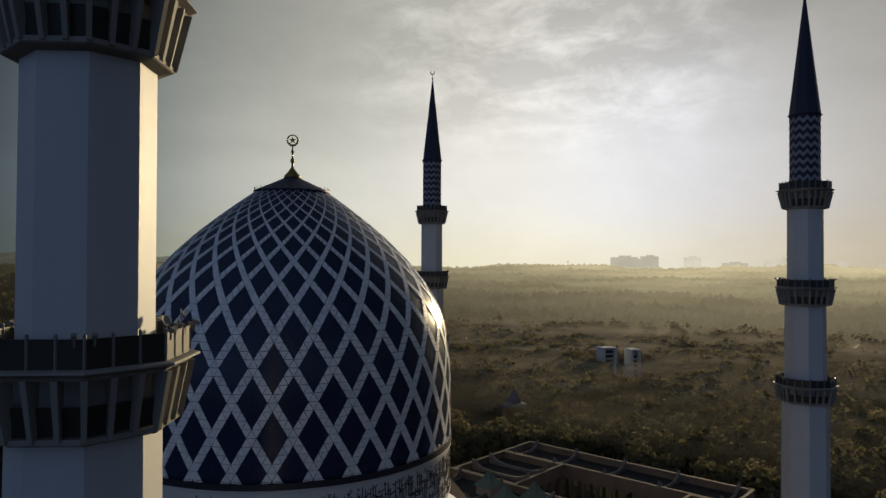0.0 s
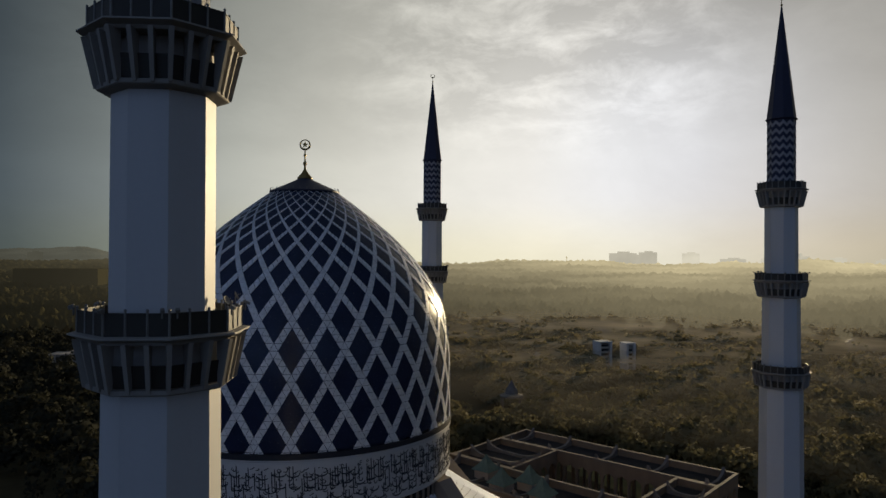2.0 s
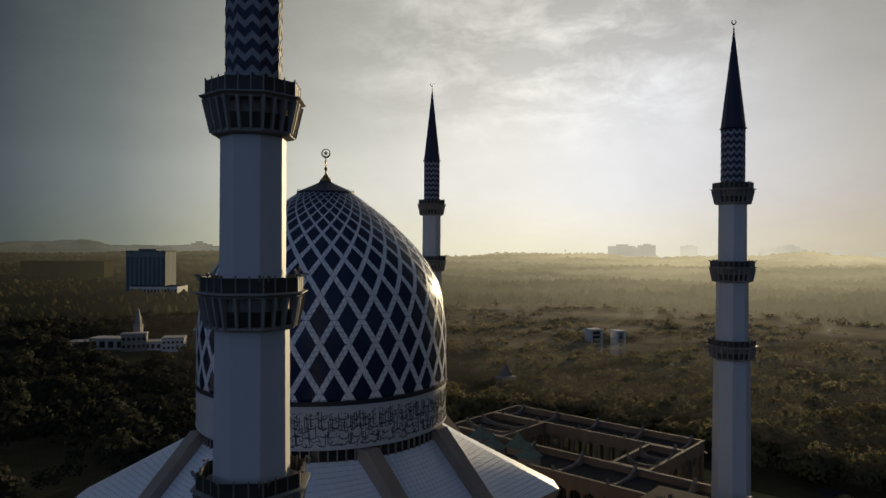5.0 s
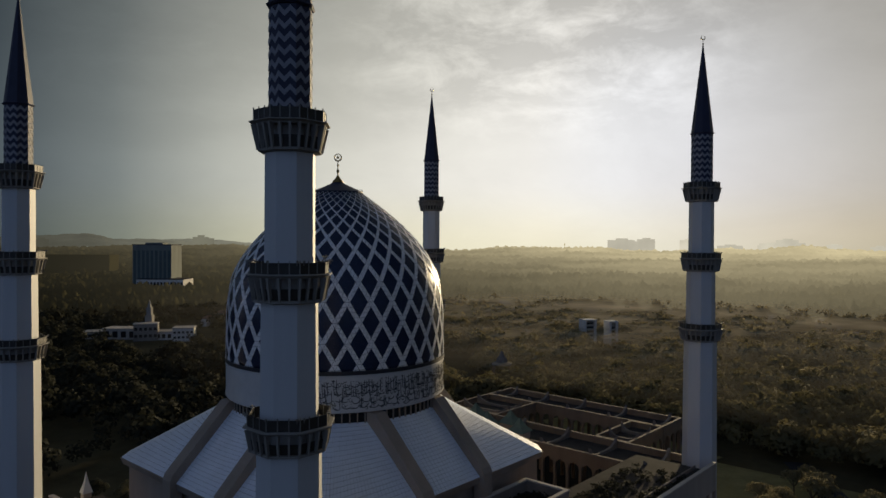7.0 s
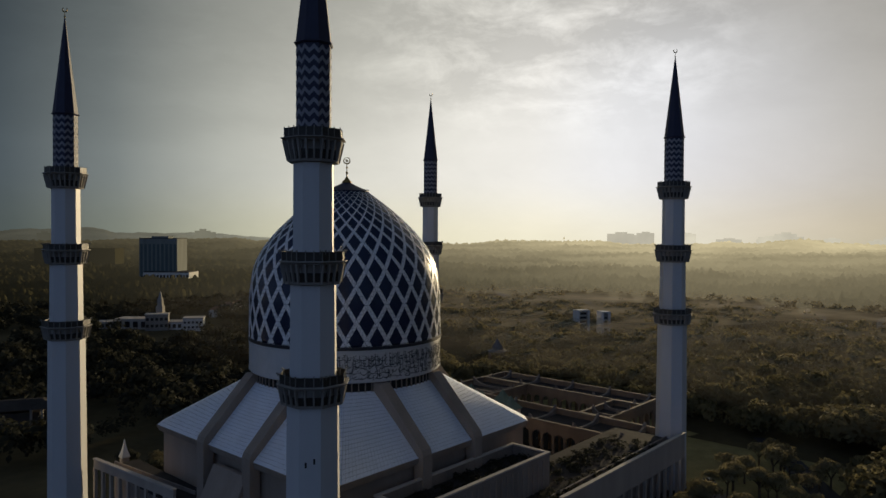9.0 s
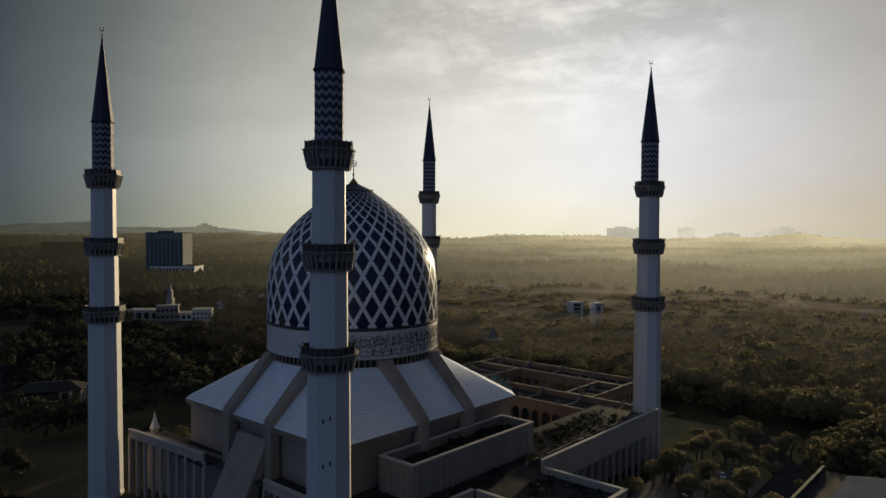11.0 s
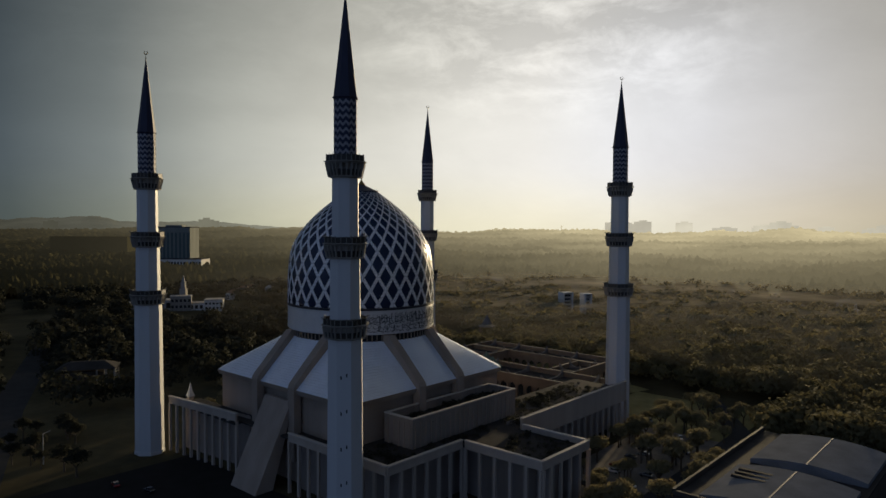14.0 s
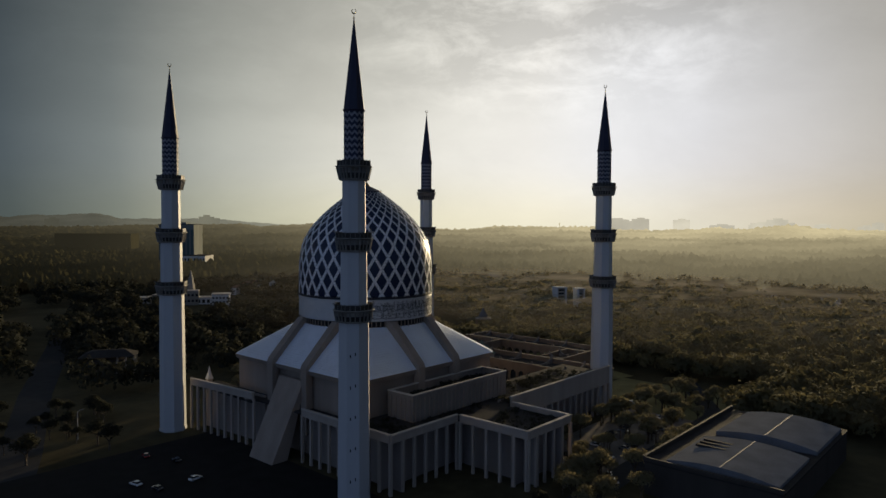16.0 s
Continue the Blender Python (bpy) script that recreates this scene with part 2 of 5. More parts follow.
LAWN = surface("lawn", (0.19, 0.17, 0.075), 0.9, vary=0.4, size=9, bump=0.3, stain=0.3, spec=0.12)
# Darkened for the dim left side; also the roof shrubs' own dark green.
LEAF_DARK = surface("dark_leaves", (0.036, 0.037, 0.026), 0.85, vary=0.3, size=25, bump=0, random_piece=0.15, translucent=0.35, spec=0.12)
BARK = surface("bark", (0.10, 0.075, 0.05), 0.9, vary=0.3, size=0.6, bump=0.5)
GRASS = surface("grass_and_soil", (0.08, 0.068, 0.038), 0.95, vary=0.5, size=40, bump=0.4, stain=0.5, spec=0.04)
ASPHALT = surface("asphalt", (0.05, 0.05, 0.052), 0.9, vary=0.2, size=6, bump=0.3, spec=0.04)
PAVING = surface("paving", (0.024, 0.023, 0.022), 0.85, vary=0.2, size=5, bump=0.3, spec=0.04)
RENDER_WALL = surface("painted_render", (0.27, 0.255, 0.235), 0.75, vary=0.1, size=5, stain=0.25, streak=True, spec=0.12)
HOUSE = surface("house_plaster", (0.42, 0.39, 0.35), 0.7, vary=0.1, size=4, stain=0.15)
WHITE_WALL = surface("white_render", (0.62, 0.61, 0.59), 0.7, vary=0.08, size=4, stain=0.15, streak=True, spec=0.12)
ROOF_PALE = surface("pale_tiled_roof", (0.5, 0.46, 0.41), 0.8, vary=0.15, size=3)
ROOF_RED = surface("clay_roof", (0.22, 0.12, 0.08), 0.8, vary=0.2, size=3)


# ---- helpers for building ----
def thing(name, label, category, group="", kind="", at=(0, 0, 0), turn=0):
    ob = new(name)
    ob.matrix_world = pose(*at, 0, 0, turn)
    return tagged(ob, label, category, group, kind)


def mesh_of(name, bm, material, smooth=False):
    me = bpy.data.meshes.new(name)
    bm.normal_update()
    if smooth:
        for f in bm.faces:
            f.smooth = True
    bm.to_mesh(me)
    bm.free()
    me.materials.append(material)
    return me


def part(name, bm, material, parent, label="", smooth=False, kind=""):
    ob = new(name, mesh_of(name, bm, material, smooth))
    ob.parent = parent
    return tagged(ob, label, kind=kind)


def piece(name, me, parent, m=None):
    ob = new(name, me)
    ob.parent = parent
    if m is not None:
        ob.matrix_basis = m
    return ob


def solid(name, bm, material, label, category="", kind="", group=""):
    return tagged(new(name, mesh_of(name, bm, material)), label, category, group, kind)


def box(bm, x0, x1, y0, y1, z0, z1, bevel=0.0):
    g = bmesh.ops.create_cube(bm, size=1, matrix=Matrix.LocRotScale(((x0 + x1) / 2, (y0 + y1) / 2, (z0 + z1) / 2), None, (abs(x1 - x0), abs(y1 - y0), abs(z1 - z0))))
    if bevel:
        es = list({e for v in g["verts"] for e in v.link_edges})
        bmesh.ops.bevel(bm, geom=es, offset=bevel, segments=1, affect="EDGES")
    return bm


def boxes(*list_of):
    bm = bmesh.new()
    for b in list_of:
        box(bm, *b)
    return bm


def loft(bm, rings, closed_top=True, closed_bottom=True):
    """Skin over rings of equally many points."""
    vs = [[bm.verts.new(p) for p in r] for r in rings]
    k = len(vs[0])
    for a, b in zip(vs, vs[1:]):
        for i in range(k):
            bm.faces.new((a[i], a[(i + 1) % k], b[(i + 1) % k], b[i]))
    if closed_bottom:
        bm.faces.new(list(reversed(vs[0])))
    if closed_top:
        bm.faces.new(vs[-1])
    return bm


def ngon(r, z, k=8, start=22.5):
    """Points of a regular polygon; r is the distance to its flats."""
    R = r / math.cos(math.pi / k)
    return [(R * math.cos(radians(start + 360 * i / k)), R * math.sin(radians(start + 360 * i / k)), z) for i in range(k)]


def turned(profile, k=8, start=22.5):
    return loft(bmesh.new(), [ngon(r, z, k, start) for r, z in profile])


def tube(profile, k=48):
    """Open ring wall: profile goes out and back so that it closes on itself."""
    bm = bmesh.new()
    rings = [[bm.verts.new((r * math.cos(2 * math.pi * i / k), r * math.sin(2 * math.pi * i / k), z)) for i in range(k)] for r, z in profile]
    for a, b in zip(rings, rings[1:] + rings[:1]):
        for i in range(k):
            bm.faces.new((a[i], a[(i + 1) % k], b[(i + 1) % k], b[i]))
    return bm


def ring8(profile):
    """Octagonal ring with a closed profile."""
    bm = bmesh.new()
    rings = [[bm.verts.new(p) for p in ngon(r, z)] for r, z in profile]
    for a, b in zip(rings, rings[1:] + rings[:1]):
        for i in range(8):
            bm.faces.new((a[i], a[(i + 1) % 8], b[(i + 1) % 8], b[i]))
    return bm


def beam(bm, a, b, width, depth, up=(0, 0, 1)):
    """A squared bar from a to b."""
    a, b, up = Vector(a), Vector(b), Vector(up)
    d = (b - a).normalized()
    s = d.cross(up).normalized() * width / 2
    u = s.cross(d).normalized() * depth / 2
    ra = [bm.verts.new(a + p) for p in (-s - u, s - u, s + u, -s + u)]
    rb = [bm.verts.new(b + p) for p in (-s - u, s - u, s + u, -s + u)]
    for i in range(4):
        bm.faces.new((ra[i], ra[(i + 1) % 4], rb[(i + 1) % 4], rb[i]))
    bm.faces.new(ra[::-1])
    bm.faces.new(rb)
    return bm


def rod(bm, a, b, r0, r1=None, k=6):
    a, b = Vector(a), Vector(b)
    r1 = r0 if r1 is None else r1
    q = (b - a).to_track_quat("Z", "Y")
    pts = [(math.cos(2 * math.pi * i / k), math.sin(2 * math.pi * i / k)) for i in range(k)]
    return loft(bm, [[a + q @ Vector((x * r0, y * r0, 0)) for x, y in pts], [b + q @ Vector((x * r1, y * r1, 0)) for x, y in pts]])


# ---- ground ----
def height(x, y):
    """Lie of the land: level round the mosque, rolling further out."""
    r = np.hypot(x, y)
    far = np.clip((r - 330) / 900, 0, 1)
    roll = 9 * np.sin(x / 210 + 1.3) * np.cos(y / 260) + 7 * np.sin((x + y) / 390)
    return far * roll * np.clip(1.6 - r / 1500, 0, 1)


def ground_sheet():
    rad = np.concatenate([np.linspace(0, 400, 21)[1:], np.geomspace(420, 4600, 60)])
    k = 220
    ang = np.linspace(0, 2 * np.pi, k, endpoint=False)
    X = np.concatenate([[0], (rad[:, None] * np.cos(ang)).ravel()])
    Y = np.concatenate([[0], (rad[:, None] * np.sin(ang)).ravel()])
    Z = height(X, Y)
    faces = [(0, 1 + i, 1 + (i + 1) % k) for i in range(k)]
    for j in range(len(rad) - 1):
        a, b = 1 + j * k, 1 + (j + 1) * k
        faces += [(a + i, b + i, b + (i + 1) % k, a + (i + 1) % k) for i in range(k)]
    me = bpy.data.meshes.new("ground")
    me.from_pydata(list(zip(X.tolist(), Y.tolist(), Z.tolist())), [], faces)
    me.materials.append(GRASS)
    for f in me.polygons:
        f.use_smooth = True
    return tagged(new("ground", me), "dark green grass and soil around the mosque", "ground", kind="structure")


ground_sheet()


# ---- minarets ----
CORNERS = {"a": (-51.6, -51.9), "b": (-52.9, 53.6), "c": (92.3, 53.6), "d": (92.3, -53.6)}


CHEVRON = surface("pale_chevron_tile", (0.27, 0.275, 0.31), 0.65, vary=0.15, size=1, bump=0.03, spec=0.15)
OLD_STEEL = surface("weathered_steel", (0.2, 0.195, 0.185), 0.5, metal=0.3, vary=0.2, size=0.5)
RECESS = surface("recess_panel", (0.36, 0.34, 0.32), 0.7, vary=0.2, size=1.5, stain=0.3)


def along8(r, z, per_face):
    """Stations round an octagon: place and outward angle; per_face of them from each corner on."""
    pts = ngon(r, z)
    out = []
    for i in range(8):
        a, b = Vector(pts[i]), Vector(pts[(i + 1) % 8])
        for j in range(per_face):
            out.append(a.lerp(b, j / per_face))
    return out


def gallery(parent, z_low, z_rim, z_rail, r_low, r_rim, r_rail, lamps):
    part("bracket_ring", ring8([(r_low - 1.0, z_low - 0.22), (r_low - 0.4, z_low - 0.16), (r_low + 0.02, z_low - 0.06), (r_low + 0.12, z_low + 0.02), (r_low + 0.12, z_low + 0.3), (r_low - 1.0, z_low + 0.3)]), GALLERY, parent)
    part("walkway_floor", ring8([(r_low - 1.9, z_low + 0.05), (r_low - 0.25, z_low + 0.05), (r_low - 0.25, z_low + 0.34), (r_low - 1.9, z_low + 0.34)]), CONCRETE, parent)
    part("inner_wall", ring8([(r_low - 1.9, z_low + 0.34), (r_low - 0.85, z_low + 0.34), (r_low - 0.85, z_rim - 0.5), (r_low - 1.9, z_rim - 0.5)]), RECESS, parent, "dim brown inner wall")
    mid = z_low + 0.4 + (z_rim - z_low) * 0.40
    for i in range(8):
        a, b = Vector(ngon(r_low - 0.12, 0)[i]), Vector(ngon(r_low - 0.12, 0)[(i + 1) % 8])
        c, d = Vector(ngon(r_low + 0.1, 0)[i]), Vector(ngon(r_low + 0.1, 0)[(i + 1) % 8])
        bm = bmesh.new()
        up0, up1 = Vector((0, 0, z_low + 0.4)), Vector((0, 0, mid))
        loft(bm, [[a + up0, b + up0, b * 0.985 + up0, a * 0.985 + up0], [c + up1, d + up1, d * 0.985 + up1, c * 0.985 + up1]])
        part("parapet_screen", bm, DARK, parent, "dark pierced metal screen")
    part("gallery_roof", ring8([(r_low - 1.6, z_rim - 0.5), (r_rim - 0.45, z_rim - 0.5), (r_rim - 0.3, z_rim - 0.3), (r_rim + 0.2, z_rim - 0.08), (r_rim + 0.18, z_rim + 0.04), (r_rim - 0.2, z_rim + 0.1), (r_low - 1.6, z_rim + 0.1)]), GALLERY, parent)
    low, high = along8(r_low + 0.2, z_low + 0.1, 3), along8(r_rim - 0.15, z_rim - 0.4, 3)
    for p, q in zip(low, high):
        o = Vector((p.x, p.y, 0)).normalized()
        s = Vector((-o.y, o.x, 0)) * 0.13
        bm = bmesh.new()
        loft(bm, [[p - s - o * 0.3, p + s - o * 0.3, p + s + o * 0.05, p - s + o * 0.05], [q - s * 1.25 - o * 1.0, q + s * 1.25 - o * 1.0, q + s * 1.25 + o * 0.08, q - s * 1.25 + o * 0.08]])
        part("fin", bm, GALLERY, parent)
    rail, top = along8(r_rail, z_rim, 3), z_rail
    for i, p in enumerate(rail):
        q = rail[(i + 1) % len(rail)]
        bm = bmesh.new()
        rod(bm, p, Vector((p.x, p.y, top + 0.14)), 0.09, 0.09, 6)
        post = part("railing_post", bm, OLD_STEEL, parent)
        e = Vector((p.x, p.y, top + 0.17))
        bm = bmesh.new()
        bmesh.ops.create_icosphere(bm, subdivisions=1, radius=0.11, matrix=Matrix.Translation(e))
        part("ball_cap", bm, OLD_STEEL, post)
        bm = bmesh.new()
        m0, m1 = p.lerp(q, 0.06), p.lerp(q, 0.94)
        o = Vector(((p.x + q.x) / 2, (p.y + q.y) / 2, 0)).normalized() * 0.03
        for z0, z1, k in ((p.z + 0.16, top - 0.06, 0.6), (p.z + 0.10, p.z + 0.2, 1.6), (top - 0.1, top, 1.6)):
            quad = [Vector((v.x, v.y, z)) for v, z in ((m0, z0), (m1, z0), (m1, z1), (m0, z1))]
            loft(bm, [[v - o * k for v in quad], [v + o * k for v in quad]])
        part("railing_panel", bm, DARK, parent)
    for k in range(lamps):
        a = radians(22.5 + 45 * k)
        o = Vector((math.cos(a), math.sin(a), 0))
        e = o * (r_rail / math.cos(radians(22.5)) + 0.2)
        for w in ((-0.35, 0.35) if k % 2 else (0.1,)):
            bm = bmesh.new()
            b = e + Vector((-o.y, o.x, 0)) * w * 1.3 + Vector((0, 0, top + 0.2 + 0.15 * abs(w)))
            beam(bm, b, b + o * 0.3 - Vector((0, 0, 0.12)), 0.26, 0.22)
            beam(bm, b - Vector((0, 0, 0.6)), b, 0.08, 0.08, (1, 0, 0.01))
            part("floodlight", bm, OLD_STEEL, parent, "small weathered floodlight")


def zigzag(parent, z0, z1, r):
    """Chevron tiles of the upper shaft, eight rows round its eight faces."""
    rows = 8
    h = (z1 - z0) / rows
    for i in range(8):
        a, b = Vector(ngon(r + 0.02, 0)[i]), Vector(ngon(r + 0.02, 0)[(i + 1) % 8])
        n = Vector(((a.x + b.x) / 2, (a.y + b.y) / 2, 0)).normalized() * 0.03
        bm = bmesh.new()
        for j in range(rows):
            lo = z0 + j * h
            seq = [(k / 3, 0.06 if (k + i) % 2 == 1 else 0.52) for k in range(4)]
            for (u0, v0), (u1, v1) in zip(seq, seq[1:]):
                p0, p1 = a.lerp(b, u0), a.lerp(b, u1)
                q = [p0 + Vector((0, 0, lo + v0 * h)), p1 + Vector((0, 0, lo + v1 * h)), p1 + Vector((0, 0, lo + (v1 + 0.44) * h)), p0 + Vector((0, 0, lo + (v0 + 0.44) * h))]
                loft(bm, [[v - n for v in q], [v + n for v in q]])
        part("chevron_tiles", bm, CHEVRON, parent, "white zigzag tile bands", kind="stuff")


def minaret():
    m = thing("minaret", "tall white octagonal minaret with three flared galleries and a blue spire", "minaret", "minarets of the mosque")
    part("lower_shaft", turned([(4.75, -0.5), (4.7, 1.0), (4.55, 1.2), (4.2, 53.0)]), PAINT, m)
    part("middle_shaft", turned([(3.8, 53.0), (3.66, 73.4)]), PAINT, m)
    part("upper_shaft", turned([(3.27, 73.4), (3.22, 94.0)]), PAINT, m)
    part("tiled_shaft", turned([(2.78, 94.0), (2.74, 113.5)]), SPIRE, m, "dark blue tiled shaft")
    zigzag(m, 99.2, 113.2, 2.77)
    gallery(m, 93.75, 97.65, 99.25, 3.97, 5.03, 4.6, 0)
    gallery(m, 73.45, 77.2, 78.8, 4.43, 5.37, 5.0, 8)
    gallery(m, 53.2, 56.7, 58.3, 4.85, 5.7, 5.3, 8)
    part("spire_collar", ring8([(2.4, 113.3), (2.95, 113.35), (3.15, 113.6), (3.0, 113.8), (2.4, 113.8)]), SPIRE, m)
    part("spire", turned([(2.88, 113.7), (1.55, 126.0), (0.14, 139.3)]), SPIRE, m, "tall dark blue conical spire")
    bm = bmesh.new()
    rod(bm, (0, 0, 139.0), (0, 0, 141.0), 0.12, 0.06, 8)
    bmesh.ops.create_icosphere(bm, subdivisions=2, radius=0.26, matrix=Matrix.Translation((0, 0, 139.7)))
    part("finial_stem", bm, GOLD, m)
    bm = bmesh.new()
    n = 22
    for i in range(n):
        a0, a1 = radians(120 + 300 * i / n), radians(120 + 300 * (i + 1) / n)
        w0, w1 = 0.05 + 0.13 * math.sin(math.pi * i / n), 0.05 + 0.13 * math.sin(math.pi * (i + 1) / n)
        o = Vector((0, 0, 141.6))
        d0, d1 = Vector((0.75 * math.cos(a0), -0.66 * math.cos(a0), math.sin(a0))), Vector((0.75 * math.cos(a1), -0.66 * math.cos(a1), math.sin(a1)))
        rod(bm, o + d0 * 0.6, o + d1 * 0.6, w0, w1, 5)
    part("crescent", bm, GOLD, m, "gilded crescent")
    return m


first = minaret()
first.matrix_world = pose(*CORNERS["a"], 0)
for key in "bcd":
    copy_thing(first, pose(*CORNERS[key], 0))


for z in (8, 17, 26, 35, 44):
    for s in (-1, 1):
        r = 4.55 - (z - 1.2) / 51.8 * 0.35
        slit = part("slit_window", boxes((-0.16, 0.16, -0.06, 0.25, -0.45, 0.45)), GLASS, first)
        slit.matrix_basis = pose(0, 0, 0, 0, 0, -45) @ pose(s * 0.7, -r - 0.01, z + s * 0.3)


def dish(angle, high):
    """Small satellite dish on a bracket of the middle gallery's railing."""
    a = radians(angle)
    o = Vector((math.cos(a), math.sin(a), 0))
    foot = o * 4.9 + Vector((0, 0, 77.4))
    bm = bmesh.new()
    rod(bm, foot, foot + Vector((0, 0, high)), 0.05, 0.05, 6)
    mast = part("dish_mast", bm, OLD_STEEL, first, "thin steel dish mast")
    q = (o + Vector((0, 0, 0.5))).to_track_quat("Z", "Y")
    c = foot + Vector((0, 0, high))
    rings = [(0.02, 0.0), (0.15, 0.02), (0.26, 0.07), (0.33, 0.12), (0.33, 0.15), (0.25, 0.1), (0.14, 0.05), (0.02, 0.03)]
    bm = loft(bmesh.new(), [[c + q @ Vector((r * math.cos(2 * math.pi * i / 18), r * math.sin(2 * math.pi * i / 18), z)) for i in range(18)] for r, z in rings])
    rod(bm, c, c + q @ Vector((0, 0, 0.42)), 0.03, 0.02, 5)
    part("dish_bowl", bm, GALLERY, mast, "round grey satellite dish")


dish(-62, 1.95)
dish(-28, 2.1)


# ---- dome ----
PROFILE = [(54.6, 25.9), (60, 25.9), (65, 25.8), (68.5, 25.5), (72.5, 24.85), (75, 23.95), (77.5, 22.6), (80, 20.85), (82.5, 18.75), (85, 16.3), (87.5, 13.5), (90, 10.35), (92, 7.7), (93.6, 5.4)]
PZ, PR = np.array([p[0] for p in PROFILE]), np.array([p[1] for p in PROFILE])


def smooth_profile():
    """The dome's outline through the levels above, as closely spaced points of an even curve."""
    z = np.linspace(PZ[0], PZ[-1], 400)
    r = np.interp(z, PZ, PR)
    k = np.hanning(41)
    k /= k.sum()
    rp = np.concatenate([np.full(20, r[0]), r, r[-1] + (r[-1] - r[-2]) * np.arange(1, 21)])
    r = np.convolve(rp, k, "valid")
    arc = np.concatenate([[0], np.cumsum(np.hypot(np.diff(z), np.diff(r)))])
    return z, r, arc


DZ, DR, DA = smooth_profile()
CELLS, FOOT, FIRST = 32, radians(4.1), 1.35
# turn of a strip with the arc length: strips keep one slope, so cells shrink with the radius
TURN = np.concatenate([[0], np.cumsum(np.diff(DA) / (0.168 * (DR[1:] + DR[:-1]) / 2))]) * math.pi / CELLS
TURN -= np.interp(FIRST, DA, TURN)


def on_dome(phi, s, lift=0.0):
    z, r = np.interp(s, DA, DZ), np.interp(s, DA, DR)
    e = 0.3
    dz, dr = np.interp(s + e, DA, DZ) - np.interp(s - e, DA, DZ), np.interp(s + e, DA, DR) - np.interp(s - e, DA, DR)
    n = math.hypot(dz, dr)
    r, z = r + lift * dz / n, z - lift * dr / n
    return Vector((r * math.cos(phi), r * math.sin(phi), z))


dome = thing("dome", "large dome of dark blue panels with a white diagonal lattice", "dome")
bm = bmesh.new()
K = 192
ring_s = np.linspace(0, DA[-1], 70)
loft(bm, [[on_dome(2 * math.pi * i / K, s) for i in range(K)] for s in ring_s])
part("dome_shell", bm, TILE_BLUE, dome, "dark blue enamelled shell", smooth=True)


def strip_half(r):
    return 0.0245 if r > 20 else 0.0245 * (0.55 + 0.45 * (r - 5) / 15)


def shrunk(tri, gap):
    """A triangle drawn in from its edges, to leave a joint."""
    a, b, c = tri
    la, lb, lc = (b - c).length, (c - a).length, (a - b).length
    mid = (a * la + b * lb + c * lc) / (la + lb + lc)
    inner = (b - a).cross(c - a).length / (la + lb + lc)
    k = max(0.3, 1 - gap / inner)
    return [mid + (p - mid) * k for p in tri]


def lattice_panels(sign, col, s0, s1, lift):
    """Two triangular enamel panels of a lattice strip between two courses."""
    base = FOOT + 2 * math.pi * col / CELLS
    quad = []
    for s in (s0, s1):
        h = strip_half(float(np.interp(s, DA, DR)))
        c = base + sign * float(np.interp(s, DA, TURN))
        quad.append((c - h, c + h, s) if sign > 0 else (c + h, c - h, s))
    (a0, b0, s0), (a1, b1, s1) = quad
    for tri in (((a0, s0), (b0, s0), (a1, s1)), ((b0, s0), (b1, s1), (a1, s1))):
        if sign < 0:
            tri = tri[::-1]
            if np.interp(s0, DA, DR) > 20:
                mid_s = sum(p[1] for p in tri) / 3
                off = (sum(p[0] for p in tri) / 3 - FOOT - float(np.interp(mid_s, DA, TURN))) * CELLS / (2 * math.pi)
                if abs(off - round(off)) * 2 * math.pi / CELLS < 0.0225:
                    continue
        low, top = [on_dome(*p, 0.0) for p in tri], [on_dome(*p, lift) for p in tri]
        yield shrunk(low, 0.034), shrunk(top, 0.034)


STEP = math.pi / CELLS / 4
COURSES = [0.02] + [float(np.interp(k * STEP, TURN, DA)) for k in range(-2, 200) if TURN[0] + 0.2 * STEP < k * STEP < TURN[-1] - 2 * STEP]
near, rest = [], bmesh.new()
for sign, lift in ((1, 0.10), (-1, 0.115)):
    for col in range(CELLS):
        for s0, s1 in zip(COURSES, COURSES[1:]):
            for low, top in lattice_panels(sign, col, s0, s1, lift):
                mid = (low[0] + low[1] + low[2]) / 3
                if mid.z < 66 and -13 < mid.x < 0 and mid.y < 0 and len(near) < 300:
                    near.append((low, top))
                else:
                    loft(rest, [low, top], closed_bottom=False)
part("lattice_cladding", rest, TILE_WHITE, dome, "white enamelled lattice panels", kind="stuff")
for low, top in near:
    part("lattice_panel", loft(bmesh.new(), [low, top], closed_bottom=False), TILE_WHITE, dome)
part("dome_cap", loft(bmesh.new(), [[(r * math.cos(2 * math.pi * i / 48), r * math.sin(2 * math.pi * i / 48), z) for i in range(48)] for r, z in ((5.6, 93.2), (6.1, 93.4), (6.1, 93.6), (3.4, 94.8), (1.5, 95.7), (1.2, 96.0))]), SPIRE, dome, "dark blue conical cap with a rim")
bm = bmesh.new()
for i in range(32):
    a = 2 * math.pi * i / 32
    rod(bm, (5.95 * math.cos(a), 5.95 * math.sin(a), 93.6), (5.95 * math.cos(a), 5.95 * math.sin(a), 94.15), 0.05)
part("cap_guard", bm, STEEL, dome)
fin = part("finial", loft(bmesh.new(), [[(r * math.cos(2 * math.pi * i / 16), r * math.sin(2 * math.pi * i / 16), z) for i in range(16)] for r, z in ((1.35, 95.8), (1.3, 96.2), (0.8, 96.7), (0.45, 97.2), (0.2, 97.6), (0.16, 98.2), (0.34, 98.5), (0.34, 98.8), (0.14, 99.1), (0.12, 99.8), (0.3, 100.1), (0.12, 100.4), (0.1, 101.1))]), GOLD, dome, "gilded finial", smooth=True)
FACE = Vector((0.72, -0.69, 0))
